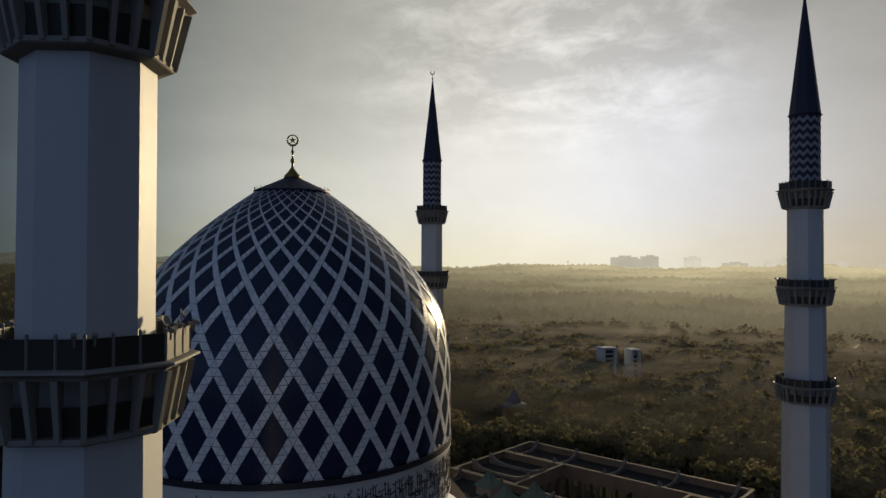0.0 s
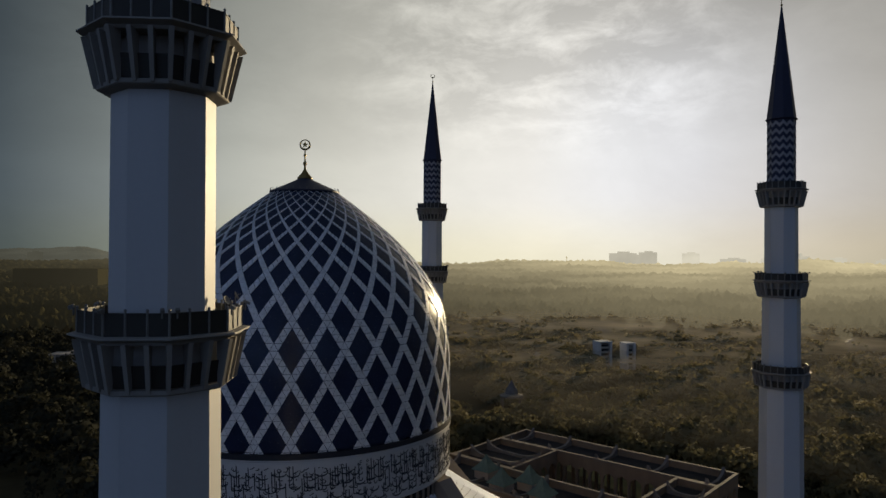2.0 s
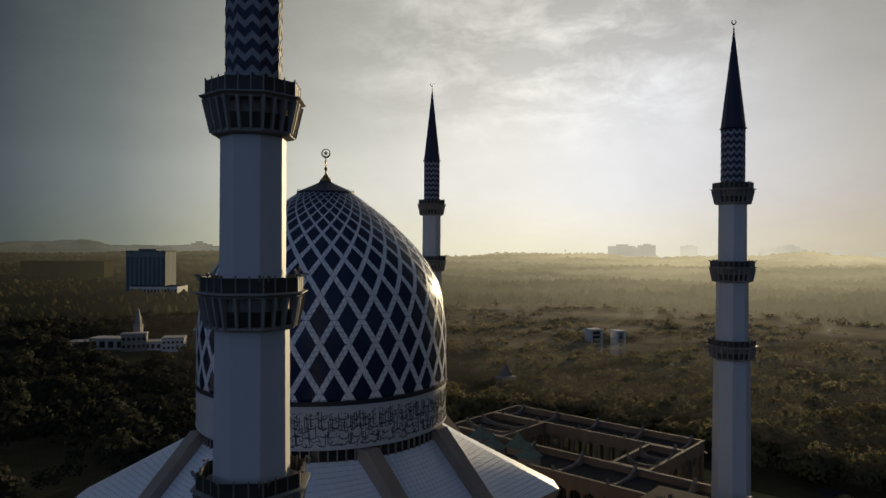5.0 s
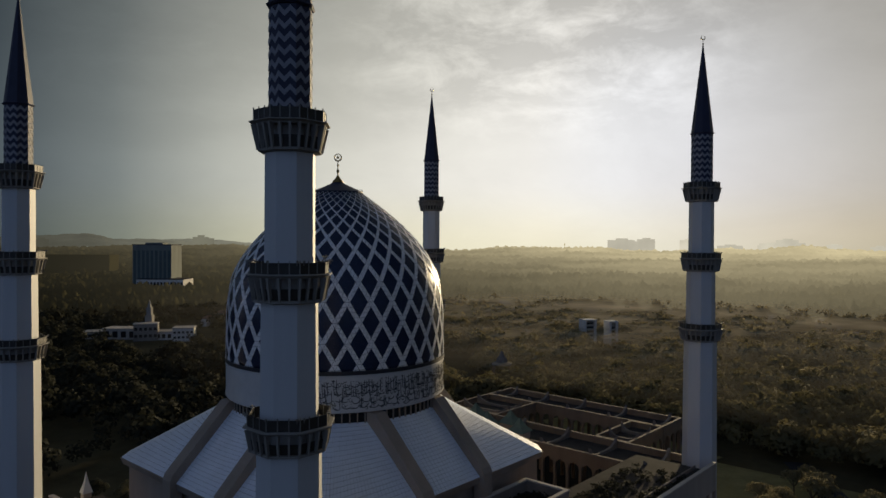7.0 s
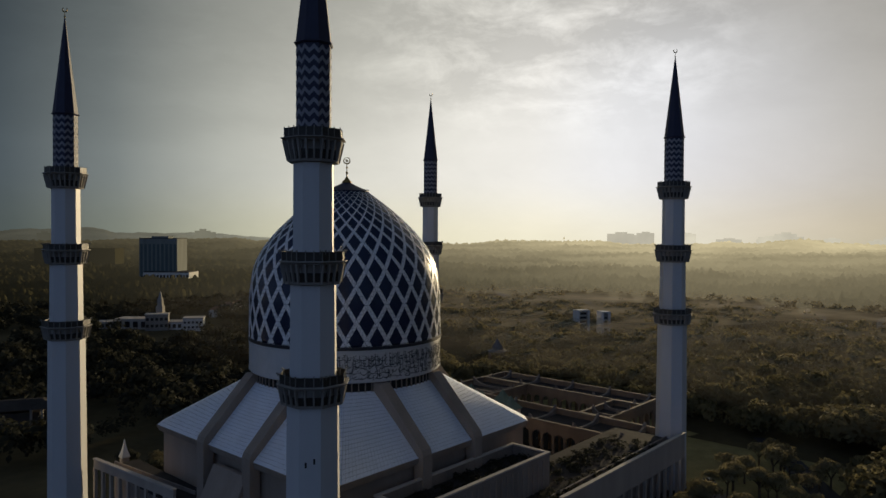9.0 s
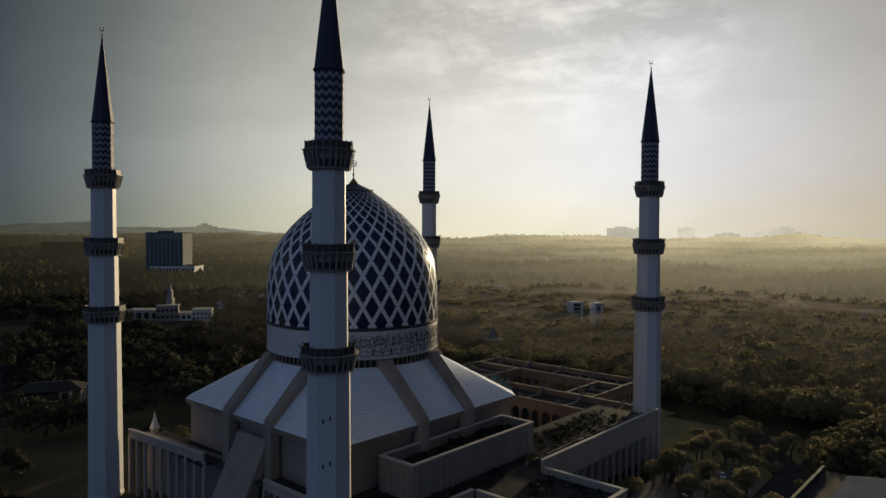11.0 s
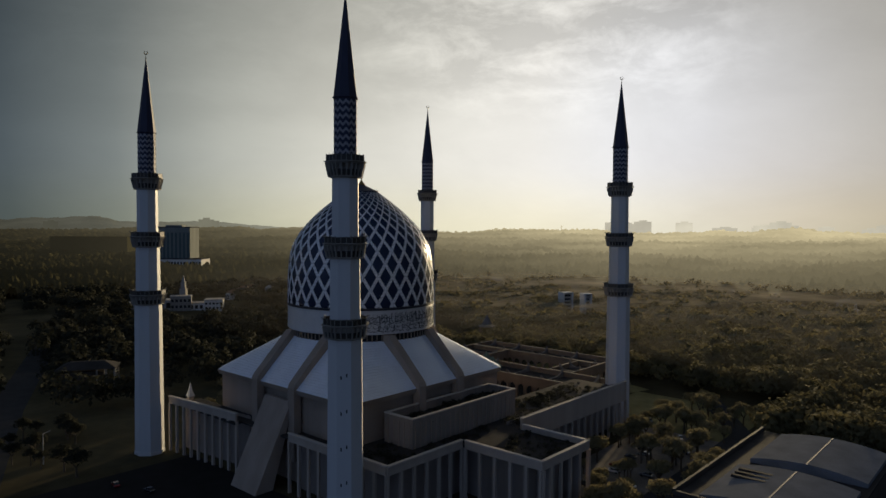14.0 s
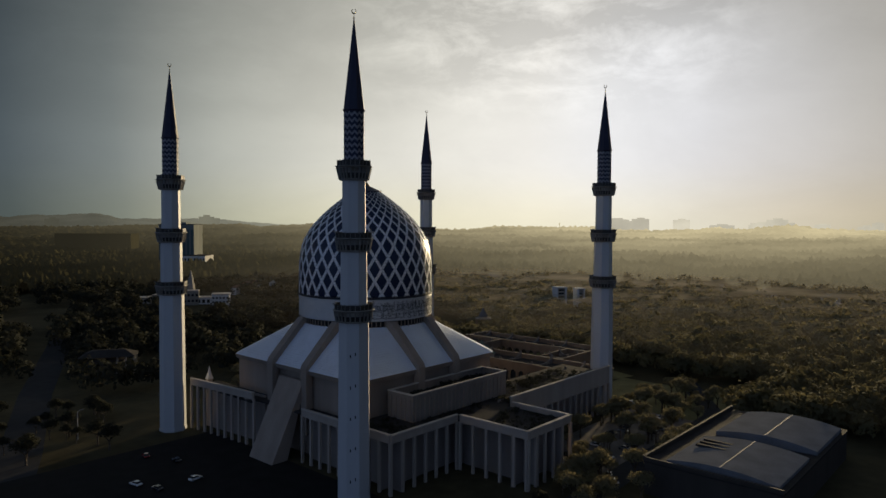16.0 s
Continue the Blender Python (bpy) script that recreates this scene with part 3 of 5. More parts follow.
bm = bmesh.new()
for i in range(40):
    a0, a1 = 2 * math.pi * i / 40, 2 * math.pi * (i + 1) / 40
    w = 0.10 + 0.10 * (1 - math.sin(a0)) / 2
    rod(bm, Vector((0, 0, 102.0)) + FACE * 0.85 * math.cos(a0) + Vector((0, 0, 0.85 * math.sin(a0))), Vector((0, 0, 102.0)) + FACE * 0.85 * math.cos(a1) + Vector((0, 0, 0.85 * math.sin(a1))), w, w, 6)
part("crescent", bm, GOLD, fin)
bm = bmesh.new()
star = []
for i in range(10):
    a, r = math.pi / 2 + math.pi * i / 5, (0.62 if i % 2 == 0 else 0.24)
    star.append(Vector((0, 0, 102.0)) + FACE * r * math.cos(a) + Vector((0, 0, r * math.sin(a))))
out_n = Vector((FACE.y, -FACE.x, 0)) * 0.08
loft(bm, [[p - out_n for p in star], [p + out_n for p in star]])
part("star", bm, GOLD, fin)

# ---- drum with the inscription band ----
BAND = surface("band_plaster", (0.56, 0.56, 0.57), 0.42, vary=0.08, size=2, bump=0.05, stain=0.12)
drum = thing("drum", "pale round drum under the dome with a dark inscription band", "drum")
part("dark_ring", tube([(25.2, 53.7), (26.15, 53.8), (26.15, 54.55), (25.2, 54.65)], 128), INK, drum, "dark ring under the dome")
part("band_wall", tube([(24.6, 45.9), (25.85, 45.9), (25.95, 46.1), (25.95, 53.55), (25.9, 53.75), (24.6, 53.75)], 128), BAND, drum)
for z0, z1 in ((46.15, 46.5), (53.2, 53.5)):
    part("band_moulding", tube([(25.9, z0), (26.06, z0), (26.06, z1), (25.9, z1)], 128), PAINT, drum)


def lettering():
    """Dark strokes of the inscription: rows of uprights, bowls, sweeps and dots, too fine to be read."""
    rng = random.Random(5)
    bm = bmesh.new()

    def stroke(pts, w, taper=0.45):
        n = len(pts)
        left, right = [], []
        for i, (a, z) in enumerate(pts):
            (a0, z0), (a1, z1) = pts[max(0, i - 1)], pts[min(n - 1, i + 1)]
            t = Vector((a1 - a0, z1 - z0)).normalized()
            h = w / 2 * (1 - taper + taper * math.sin(math.pi * (i + 0.35) / (n - 0.3)))
            left.append((a - t.y * h, z + t.x * h))
            right.append((a + t.y * h, z - t.x * h))
        for i in range(n - 1):
            quad = [right[i], right[i + 1], left[i + 1], left[i]]
            loft(bm, [[(rad * math.cos(a / 25.95), rad * math.sin(a / 25.95), z) for a, z in quad] for rad in (25.93, 25.99)])

    def curve(u, z, rx, rz, a0, sweep, w, n=9):
        stroke([(u + rx * math.cos(a0 + sweep * i / (n - 1)), z + rz * math.sin(a0 + sweep * i / (n - 1))) for i in range(n)], w)

    a, end = radians(206) * 25.95, radians(385) * 25.95
    while a < end:
        # a word: tall uprights over stacked bowls, with long sweeps below and small marks between
        width = rng.uniform(1.5, 2.3)
        for k in range(rng.choice((3, 4, 4, 5))):
            u, foot = a + width * (k + rng.uniform(0.1, 0.6)) / 5, rng.choice((49.6, 50.2, 48.4))
            top = min(52.95, foot + rng.uniform(2.0, 3.2))
            stroke([(u + 0.05, foot), (u, (foot + top) / 2), (u - 0.05, top)], 0.15, 0.25)
            if rng.random() < 0.6:
                curve(u + 0.3, foot + 0.05, 0.3, 0.28, math.pi, math.pi * rng.uniform(0.8, 1.2), 0.15)
        for z in (47.3, 48.6, 50.2, 51.7):
            curve(a + width * rng.uniform(0.2, 0.8), z + rng.uniform(-0.2, 0.3), rng.uniform(0.6, 1.0), rng.uniform(0.4, 0.65), math.pi * rng.uniform(0.95, 1.1), math.pi * rng.uniform(0.75, 1.1), 0.19, 11)
        for k in range(rng.choice((1, 2, 2))):
            u = a + width * rng.uniform(0, 1)
            stroke([(u, 46.9), (u - 0.02, 47.9), (u - 0.05, 49.0)], 0.15, 0.25)
        for z in (47.0, 47.8, 48.7, 49.5, 50.3, 51.1, 51.9, 52.5):
            for k in range(2):
                u, zz = a + rng.uniform(0, width), z + rng.uniform(-0.22, 0.22)
                kind = rng.random()
                if kind < 0.45:
                    curve(u, zz, rng.uniform(0.22, 0.42), rng.uniform(0.2, 0.34), math.pi * rng.uniform(0.8, 1.3), math.pi * rng.uniform(0.8, 1.4), 0.14)
                elif kind < 0.65:
                    curve(u, zz, 0.17, 0.16, rng.uniform(0, 6), math.pi * 1.7, 0.12, 7)
                elif kind < 0.8:
                    stroke([(u + 0.35, zz + 0.2), (u, zz), (u - 0.3, zz - 0.12)], 0.13)
                elif kind < 0.93:
                    stroke([(u - 0.08, zz - 0.05), (u + 0.08, zz + 0.03)], 0.14, 0.0)
        a += width
    return bm


part("inscription", lettering(), INK, drum, "black strokes of a long inscription")
part("louvre_wall", tube([(23.8, 43.0), (24.9, 43.0), (24.9, 45.9), (23.8, 45.9)], 96), GLASS, drum, "dark recessed louvres")
slat_bm = bmesh.new()
box(slat_bm, -0.12, 0.12, -0.1, 0.22, 0, 2.9)
slat = mesh_of("mullion", slat_bm, CONCRETE)
for i in range(96):
    a = 2 * math.pi * i / 96
    piece("mullion", slat, drum, pose(25.0 * math.cos(a), 25.0 * math.sin(a), 43.0, 0, 0, math.degrees(a) - 90))

# ---- prayer hall roof ----
EAVE, CUT, EZ, TOPZ, RIB = 37.5, 4.0, 30.3, 43.6, 9.65
hall = thing("prayer_hall", "broad square prayer hall of grey concrete under the dome", "building")
HEAD = 24.9


def roof_line(side, u, v):
    """Point of the skirt roof: u along the eave of a side (-1..1), v from the eave up to the drum."""
    e = Vector((u * EAVE, -EAVE, EZ))
    over = abs(u) * EAVE - (EAVE - CUT)
    if over > 0:
        e = Vector((math.copysign(EAVE - CUT + over / 2, u), -EAVE + over / 2, EZ))
    ua = RIB / EAVE
    head = 21.5
    if abs(u) <= ua:
        az = u / ua * head
    else:
        az = math.copysign(head + (abs(u) - ua) / (1 - ua) * (45 - head), u)
    t = Vector((HEAD * math.sin(radians(az)), -HEAD * math.cos(radians(az)), TOPZ))
    p = e.lerp(t, v)
    return Matrix.Rotation(radians(90 * side), 3, "Z") @ p


bm = bmesh.new()
for side in range(4):
    us = np.linspace(-1, 1, 25)
    for u0, u1 in zip(us, us[1:]):
        for v0, v1 in zip((0, 0.33, 0.66), (0.33, 0.66, 1)):
            q = [roof_line(side, u0, v0), roof_line(side, u1, v0), roof_line(side, u1, v1), roof_line(side, u0, v1)]
            bm.faces.new([bm.verts.new(p) for p in q])
bmesh.ops.remove_doubles(bm, verts=bm.verts, dist=0.001)
part("roof_underlay", bm, SEAM, hall)


def roof_panels():
    near, rest = [], bmesh.new()
    rows, cols = 21, 72
    for side in range(4):
        us = np.linspace(-1, 1, cols + 1)
        vs = np.linspace(0, 1, rows + 1)
        for i in range(cols):
            for j in range(rows):
                g, h = 0.0009, 0.0016
                q = [roof_line(side, us[i] + g, vs[j] + h), roof_line(side, us[i + 1] - g, vs[j] + h), roof_line(side, us[i + 1] - g, vs[j + 1] - h), roof_line(side, us[i] + g, vs[j + 1] - h)]
                n = (q[1] - q[0]).cross(q[3] - q[0]).normalized()
                low, top = q, [q[0] + n * 0.10, q[1] + n * 0.10, q[2] + n * 0.06, q[3] + n * 0.06]
                if side == 0 and i < 36 and j > 4 and len(near) < 290:
                    near.append((low, top))
                else:
                    loft(rest, [low, top], closed_bottom=False)
    part("roof_sheeting", rest, METAL_ROOF, hall, "white metal roof sheets in courses", kind="stuff")
    for low, top in near:
        part("roof_panel", loft(bmesh.new(), [low, top], closed_bottom=False), METAL_ROOF, hall)


def rib(side, s):
    """Concrete rib from the drum down over the roof to the eave, then upright down the wall."""
    bm = bmesh.new()
    ht, hb = 1.55, 1.55
    xt, xb = s * RIB, s * RIB
    yt = -math.sqrt(25.6 ** 2 - RIB ** 2)
    prof = [(yt + 1.6, 45.7), (yt - 1.0, 45.6), (-EAVE - 0.7, 32.2), (-EAVE - 1.2, 31.0), (-EAVE - 1.2, 8.0), (-EAVE + 1.5, 8.0), (-EAVE + 1.5, 30.0), (yt + 1.6, 42.4)]
    left = [(xt if i in (0, 1, 7) else xb, y, z) for i, (y, z) in enumerate(prof)]
    loft(bm, [[(x - (ht if i in (0, 1, 7) else hb), y, z) for i, (x, y, z) in enumerate(left)], [(x + (ht if i in (0, 1, 7) else hb), y, z) for i, (x, y, z) in enumerate(left)]])
    bmesh.ops.rotate(bm, verts=bm.verts, cent=(0, 0, 0), matrix=Matrix.Rotation(radians(90 * side + 1.3), 3, "Z"))
    bmesh.ops.recalc_face_normals(bm, faces=bm.faces)
    part("roof_rib", bm, CONCRETE, hall, "grey concrete roof rib")


for side in range(4):
    for s in (-1, 1):
        rib(side, s)
W = 35.0
for b in ((-W, W, -W, -W + 0.6), (-W, W, W - 0.6, W), (-W, -W + 0.6, -W + 0.6, W - 0.6), (W - 0.6, W, -W + 0.6, W - 0.6)):
    part("hall_wall", boxes((*b, 0, 30)), CONCRETE, hall)
def cut_square(a, z):
    c = a - CUT
    return [(-c, -a, z), (c, -a, z), (a, -c, z), (a, c, z), (c, a, z), (-c, a, z), (-a, c, z), (-a, -c, z)]


bm = loft(bmesh.new(), [cut_square(EAVE - 0.3, EZ - 1.5), cut_square(EAVE + 0.2, EZ - 0.06)])
part("eave_slab", bm, CONCRETE, hall)
roof_panels()


# ---- terraces and wings ----
def arcade(name, label, path, top, wall_back, pitch, fascia=2.4, floor=0.0):
    """A colonnade with a deep fascia: path is the line of its outer face, wall_back the depth behind it."""
    t = thing(name, label, "arcade")
    for (x0, y0), (x1, y1) in zip(path, path[1:]):
        a, b = Vector((x0, y0, 0)), Vector((x1, y1, 0))
        d = (b - a).normalized()
        n = Vector((d.y, -d.x, 0))
        L = (b - a).length
        bm = bmesh.new()
        beam(bm, a - n * 0.35 + d * 0.004 + Vector((0, 0, top - fascia / 2)), b - n * 0.35 - d * 0.004 + Vector((0, 0, top - fascia / 2)), 0.7, fascia)
        part("fascia", bm, CREAM, t)
        bm = bmesh.new()
        beam(bm, a - n * 0.3 + Vector((0, 0, top + 0.16)), b - n * 0.3 + Vector((0, 0, top + 0.16)), 1.1, 0.32)
        part("coping", bm, COPING, t)
        k = max(1, round(L / pitch))
        for i in range(k + 1):
            p = a.lerp(b, i / k) - n * 0.45
            bm = bmesh.new()
            beam(bm, p + Vector((0, 0, floor)), p + Vector((0, 0, top - fascia)), 0.8, 0.9, d)
            part("column", bm, CREAM, t)
        bm = bmesh.new()
        beam(bm, a - n * wall_back + Vector((0, 0, (top + floor) / 2 - 1)), b - n * wall_back + Vector((0, 0, (top + floor) / 2 - 1)), 0.4, top - floor - 2)
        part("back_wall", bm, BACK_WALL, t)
    return t


def terrace(name, label, x0, x1, y0, y1, top, parapet, low, groove=2.2):
    """Solid block with a walled roof terrace: grooved outer walls, pale coping, dark floor."""
    t = thing(name, label, "terrace")
    w = 0.5
    for k, b in enumerate(((x0, x1, y0, y0 + w), (x0, x1, y1 - w, y1), (x0, x0 + w, y0 + w, y1 - w), (x1 - w, x1, y0 + w, y1 - w))):
        part("outer_wall", boxes((*b, low, top)), TERRACE_WALL, t)
    for b in ((x0 - 0.15, x1 + 0.15, y0 - 0.15, y0 + 0.85), (x0 - 0.15, x1 + 0.15, y1 - 0.85, y1 + 0.15), (x0 - 0.15, x0 + 0.85, y0 + 0.85, y1 - 0.85), (x1 - 0.85, x1 + 0.15, y0 + 0.85, y1 - 0.85)):
        part("coping", boxes((*b, top, top + 0.35)), COPING, t)
    part("terrace_floor", boxes((x0 + w, x1 - w, y0 + w, y1 - w, top - parapet - 0.4, top - parapet)), DECK, t)
    for k in range(int((x1 - x0) / groove)):
        x = x0 + groove * (k + 0.5)
        part("wall_fin", boxes((x - 0.15, x + 0.15, y0 - 0.3, y0 - 0.003, low, top - 1.2)), CONCRETE, t)
    for k in range(int((y1 - y0) / groove)):
        y = y0 + groove * (k + 0.5)
        part("wall_fin", boxes((x0 - 0.3, x0 - 0.003, y - 0.15, y + 0.15, low, top - 1.2)), CONCRETE, t)
    return t


terrace("upper_terrace", "walled roof terrace of grey concrete beside the prayer hall", -24.5, 26.0, -49.6, -37.9, 25.6, 2.6, 17.0)
# lower roofs round the upper terrace
lower = thing("lower_roof", "dark flat roof with pale copings over the arcades", "roof")
for b in ((-41, -10.8, -56.5, -35.2), (-10.8, 13.2, -84.3, -35.2), (13.2, 88, -59.6, -36.0), (-41.6, -35.2, -35.2, 12), (-44.5, -35.2, 12, 50)):
    part("roof_deck", boxes((*b, 16.2, 16.8)), DECK, lower)
arcade("south_arcade", "cream concrete arcade with tall square columns", [(-41.6, -57.4), (-11.2, -57.4)], 18.3, 6.0, 5.0)
arcade("porch_arcade", "projecting cream porch with tall square columns", [(-11.2, -58.1), (-11.2, -85.2), (14.0, -85.2), (14.0, -61.6)], 18.3, 6.0, 5.2)
arcade("long_arcade", "long cream arcade wing ending at a minaret", [(14.7, -60.4), (87.0, -60.4)], 19.7, 6.0, 4.4, fascia=7.5)
arcade("west_arcade", "cream arcade wing running to a minaret", [(-47.5, 50.0), (-44.0, 12.0)], 19.7, 6.0, 4.4)
arcade("front_arcade", "low cream arcade before the prayer hall", [(-42.0, -14.0), (-42.0, -56.7)], 18.3, 5.0, 5.0)

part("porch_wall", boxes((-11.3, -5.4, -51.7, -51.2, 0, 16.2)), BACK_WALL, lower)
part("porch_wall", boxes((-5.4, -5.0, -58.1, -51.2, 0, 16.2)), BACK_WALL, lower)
bm = bmesh.new()
loft(bm, [[(-50.5, -9.0, 0), (-50.5, 4.6, 0), (-44, 4.6, 0), (-44, -9.0, 0)], [(-37.8, -9.5, 26.4), (-37.8, 4.6, 26.4), (-36.4, 4.6, 26.4), (-36.4, -9.5, 26.4)]])
bmesh.ops.recalc_face_normals(bm, faces=bm.faces)
bmesh.ops.bevel(bm, geom=bm.edges[:], offset=0.15, segments=1, affect="EDGES")
solid("buttress", bm, CONCRETE, "leaning grey concrete buttress against the hall", "buttress")

# ---- courtyards ----
court = thing("courtyard_galleries", "cream galleries with flat roofs round two open courtyards", "gallery")
CT = 16.0


COURT_WALL = surface("sandy_render", (0.22, 0.165, 0.12), 0.75, vary=0.12, size=3, stain=0.3, streak=True, spec=0.12)
COURT_COPING = surface("sandy_coping", (0.22, 0.18, 0.145), 0.8, vary=0.2, size=2, stain=0.4, spec=0.12)
ROOF_EDGE = surface("weathered_roof_edge", (0.19, 0.17, 0.155), 0.85, vary=0.25, size=2, stain=0.4, spec=0.12)


def gallery_wing(x0, x1, y0, y1, cross, faces):
    """Flat-roofed gallery with copings, cross walls over the roof and columns on the faces named."""
    part("roof_deck", boxes((x0 + 0.5, x1 - 0.5, y0 + 0.5, y1 - 0.5, CT - 2.6, CT - 1.9)), DECK, court)
    for b in ((x0, x0 + 0.5, y0, y1), (x1 - 0.5, x1, y0, y1), (x0 + 0.5, x1 - 0.5, y0, y0 + 0.5), (x0 + 0.5, x1 - 0.5, y1 - 0.5, y1)):
        part("parapet", boxes((*b, CT - 3.4, CT)), COURT_WALL, court)
    for b in ((x0 - 0.2, x0 + 0.8, y0 - 0.2, y1 + 0.2), (x1 - 0.8, x1 + 0.2, y0 - 0.2, y1 + 0.2), (x0 + 0.8, x1 - 0.8, y0 - 0.2, y0 + 0.8), (x0 + 0.8, x1 - 0.8, y1 - 0.8, y1 + 0.2)):
        part("coping", boxes((*b, CT, CT + 0.4)), COURT_COPING, court)
    for c in cross:
        bm = bmesh.new()
        along = y1 - y0 > x1 - x0
        e0, e1 = (x0 + 0.85, x1 - 0.85) if along else (y0 + 0.85, y1 - 0.85)
        # a wall whose top sweeps up to a horn at either parapet
        tops = [(e0 + (e1 - e0) * k / 10, CT - 1.0 + 2.7 * abs(2 * k / 10 - 1) ** 4) for k in range(11)]
        line = [(e0, CT - 1.9)] + tops + [(e1, CT - 1.9)]
        loft(bm, [[(e, c + off, z) if along else (c + off, e, z) for e, z in line] for off in (-0.45, 0.45)])
        bmesh.ops.recalc_face_normals(bm, faces=bm.faces)
        part("roof_crosswall", bm, ROOF_EDGE, court)
    for axis, at, a, b in faces:
        k = round((b - a) / 4.6)
        for i in range(k + 1):
            c = a + (b - a) * i / k
            m = pose(at, c, 0, 0, 0, 90) if axis == "x" else pose(c, at, 0)
            bm = bmesh.new()
            w, h0, h1 = 0.45, 0.0, CT - 5.6
            loft(bm, [[(-w, -w, z), (w, -w, z), (w, w, z), (-w, w, z)] for z in (h0, h1)])
            loft(bm, [[(-w, -w, h1), (w, -w, h1), (w, w, h1), (-w, w, h1)], [(-w * 1.6, -w, h1 + 1.2), (w * 1.6, -w, h1 + 1.2), (w * 1.6, w, h1 + 1.2), (-w * 1.6, w, h1 + 1.2)], [(-2.25, -w, CT - 3.4), (2.25, -w, CT - 3.4), (2.25, w, CT - 3.4), (-2.25, w, CT - 3.4)]])
            col = part("arch_column", bm, COURT_WALL, court)
            col.matrix_basis = m


CROSS = (-42, -24, -6, 12, 30, 46)
gallery_wing(80, 99, -56, 56, CROSS, [("x", 80.4, -54, 54), ("x", 98.6, -30, 28)])
gallery_wing(126, 142, -28, 50, CROSS[1:], [("x", 126.4, -14, 28), ("x", 141.6, -27, 48), ("y", -27.6, 127, 141)])
gallery_wing(99.3, 125.7, -28, -15.5, (108, 117), [("y", -27.6, 100, 125), ("y", -15.9, 100, 125)])
gallery_wing(99.3, 125.7, 26, 50, (108, 117), [("y", 26.4, 100, 125)])
part("court_floor", boxes((36, 142, -30, 58, 0.0, 0.25), (36, 99, -58, -30, 0.0, 0.25)), PAVING, court, "pale paved courtyard floor")


def pyramid(x, y, base, w, h, z, cover=GREEN_TILE, word="pointed green tiled"):
    t = thing("roof_pavilion", "small roof pavilion with a " + word + " roof", "pavilion", "pavilions on the gallery roofs", at=(x, y, 0))
    part("pavilion_base", boxes((-w, w, -w, w, base, z)), CREAM, t)
    bm = bmesh.new()
    loft(bm, [[(-w * s, -w * s, zz), (w * s, -w * s, zz), (w * s, w * s, zz), (-w * s, w * s, zz)] for s, zz in ((1.25, z), (1.2, z + 0.2), (0.55, z + 0.45 * h), (0.04, z + h))])
    part("pointed_roof", bm, cover, t)


for x, y in ((86, 6), (93, 15), (86, 20), (93, 31)):
    pyramid(x, y, CT - 1.9, 2.6, 4.5, CT + 0.6)
pyramid(-38.5, 51.5, 15.0, 0.95, 5.2, 17.9, WHITE_WALL, "slim pale pointed")

# ---- sports hall ----
BRICK_WALL = surface("brown_render", (0.07, 0.06, 0.052), 0.8, vary=0.15, size=4, stain=0.3, streak=True, spec=0.12)
sports = thing("sports_hall", "wide hall with two shallow curved grey metal roofs", "building")
part("hall_body", boxes((12, 88, -151, -112, 0, 9.6)), BRICK_WALL, sports)
part("gutter_roof", boxes((11.7, 88.3, -151.3, -111.7, 9.6, 10.2)), DECK, sports)
part("edge_parapet", boxes((11.7, 88.3, -112.2, -111.4, 10.2, 11.6)), BRICK_WALL, sports)
part("edge_parapet", boxes((11.2, 12.0, -151.3, -112.2, 10.2, 11.4)), BRICK_WALL, sports)
SHEET = surface("grey_metal_sheet", (0.19, 0.195, 0.21), 0.7, metal=0.0, vary=0.2, size=6, bump=0.03, spec=0.0)


def vault(x0, x1, y0, y1, z0, rise):
    n = 16
    bm = bmesh.new()
    top, low = [], []
    for i in range(n + 1):
        v = i / n
        y, z = y0 + (y1 - y0) * v, z0 + rise * (1 - (2 * v - 1) ** 2)
        top.append((y, z))
    prof = top + [(y1, z0 - 1.2), (y0, z0 - 1.2)]
    loft(bm, [[(x0, y, z) for y, z in prof], [(x1, y, z) for y, z in prof]])
    bmesh.ops.recalc_face_normals(bm, faces=bm.faces)
    part("curved_roof", bm, SHEET, sports)
    ym = (y0 + y1) / 2
    part("ridge_flashing", boxes((x0, x1, ym - 0.22, ym + 0.22, z0 + rise - 0.05, z0 + rise + 0.08)), RENDER_WALL, sports)


vault(13.5, 44.5, -149.5, -118, 11.2, 1.6)
vault(51.5, 84, -150, -119, 11.4, 1.8)
for k in range(3):
    part("roof_vent", boxes((30 + 3.2 * k, 31.2 + 3.2 * k, -129.5, -120.5, 12.0, 12.75)), DECK, sports)

# ---- entrance lodge and buildings in the distance ----
lodge = thing("entrance_lodge", "low lodge with a hipped roof and a white columned porch", "building", at=(-24, 172, 0), turn=-30)
part("lodge_wall", boxes((-16, 4, -6, 6, 0, 8)), BRICK_WALL, lodge)
bm = bmesh.new()
loft(bm, [[(-18, -8, 9.5), (10, -8, 9.5), (10, 8, 9.5), (-18, 8, 9.5)], [(-12, -1, 12.5), (4, -1, 12.5), (4, 1, 12.5), (-12, 1, 12.5)]])
part("hipped_roof", bm, DECK, lodge)
for i in range(3):
    part("porch_column", boxes((9 - 4 * i - 0.4, 9 - 4 * i + 0.4, -7.4, -6.6, 0, 9.5)), RENDER_WALL, lodge)
for y in (-2.5, 2.5, 7):
    part("porch_column", boxes((8.6, 9.4, y - 0.4, y + 0.4, 0, 9.5)), RENDER_WALL, lodge)


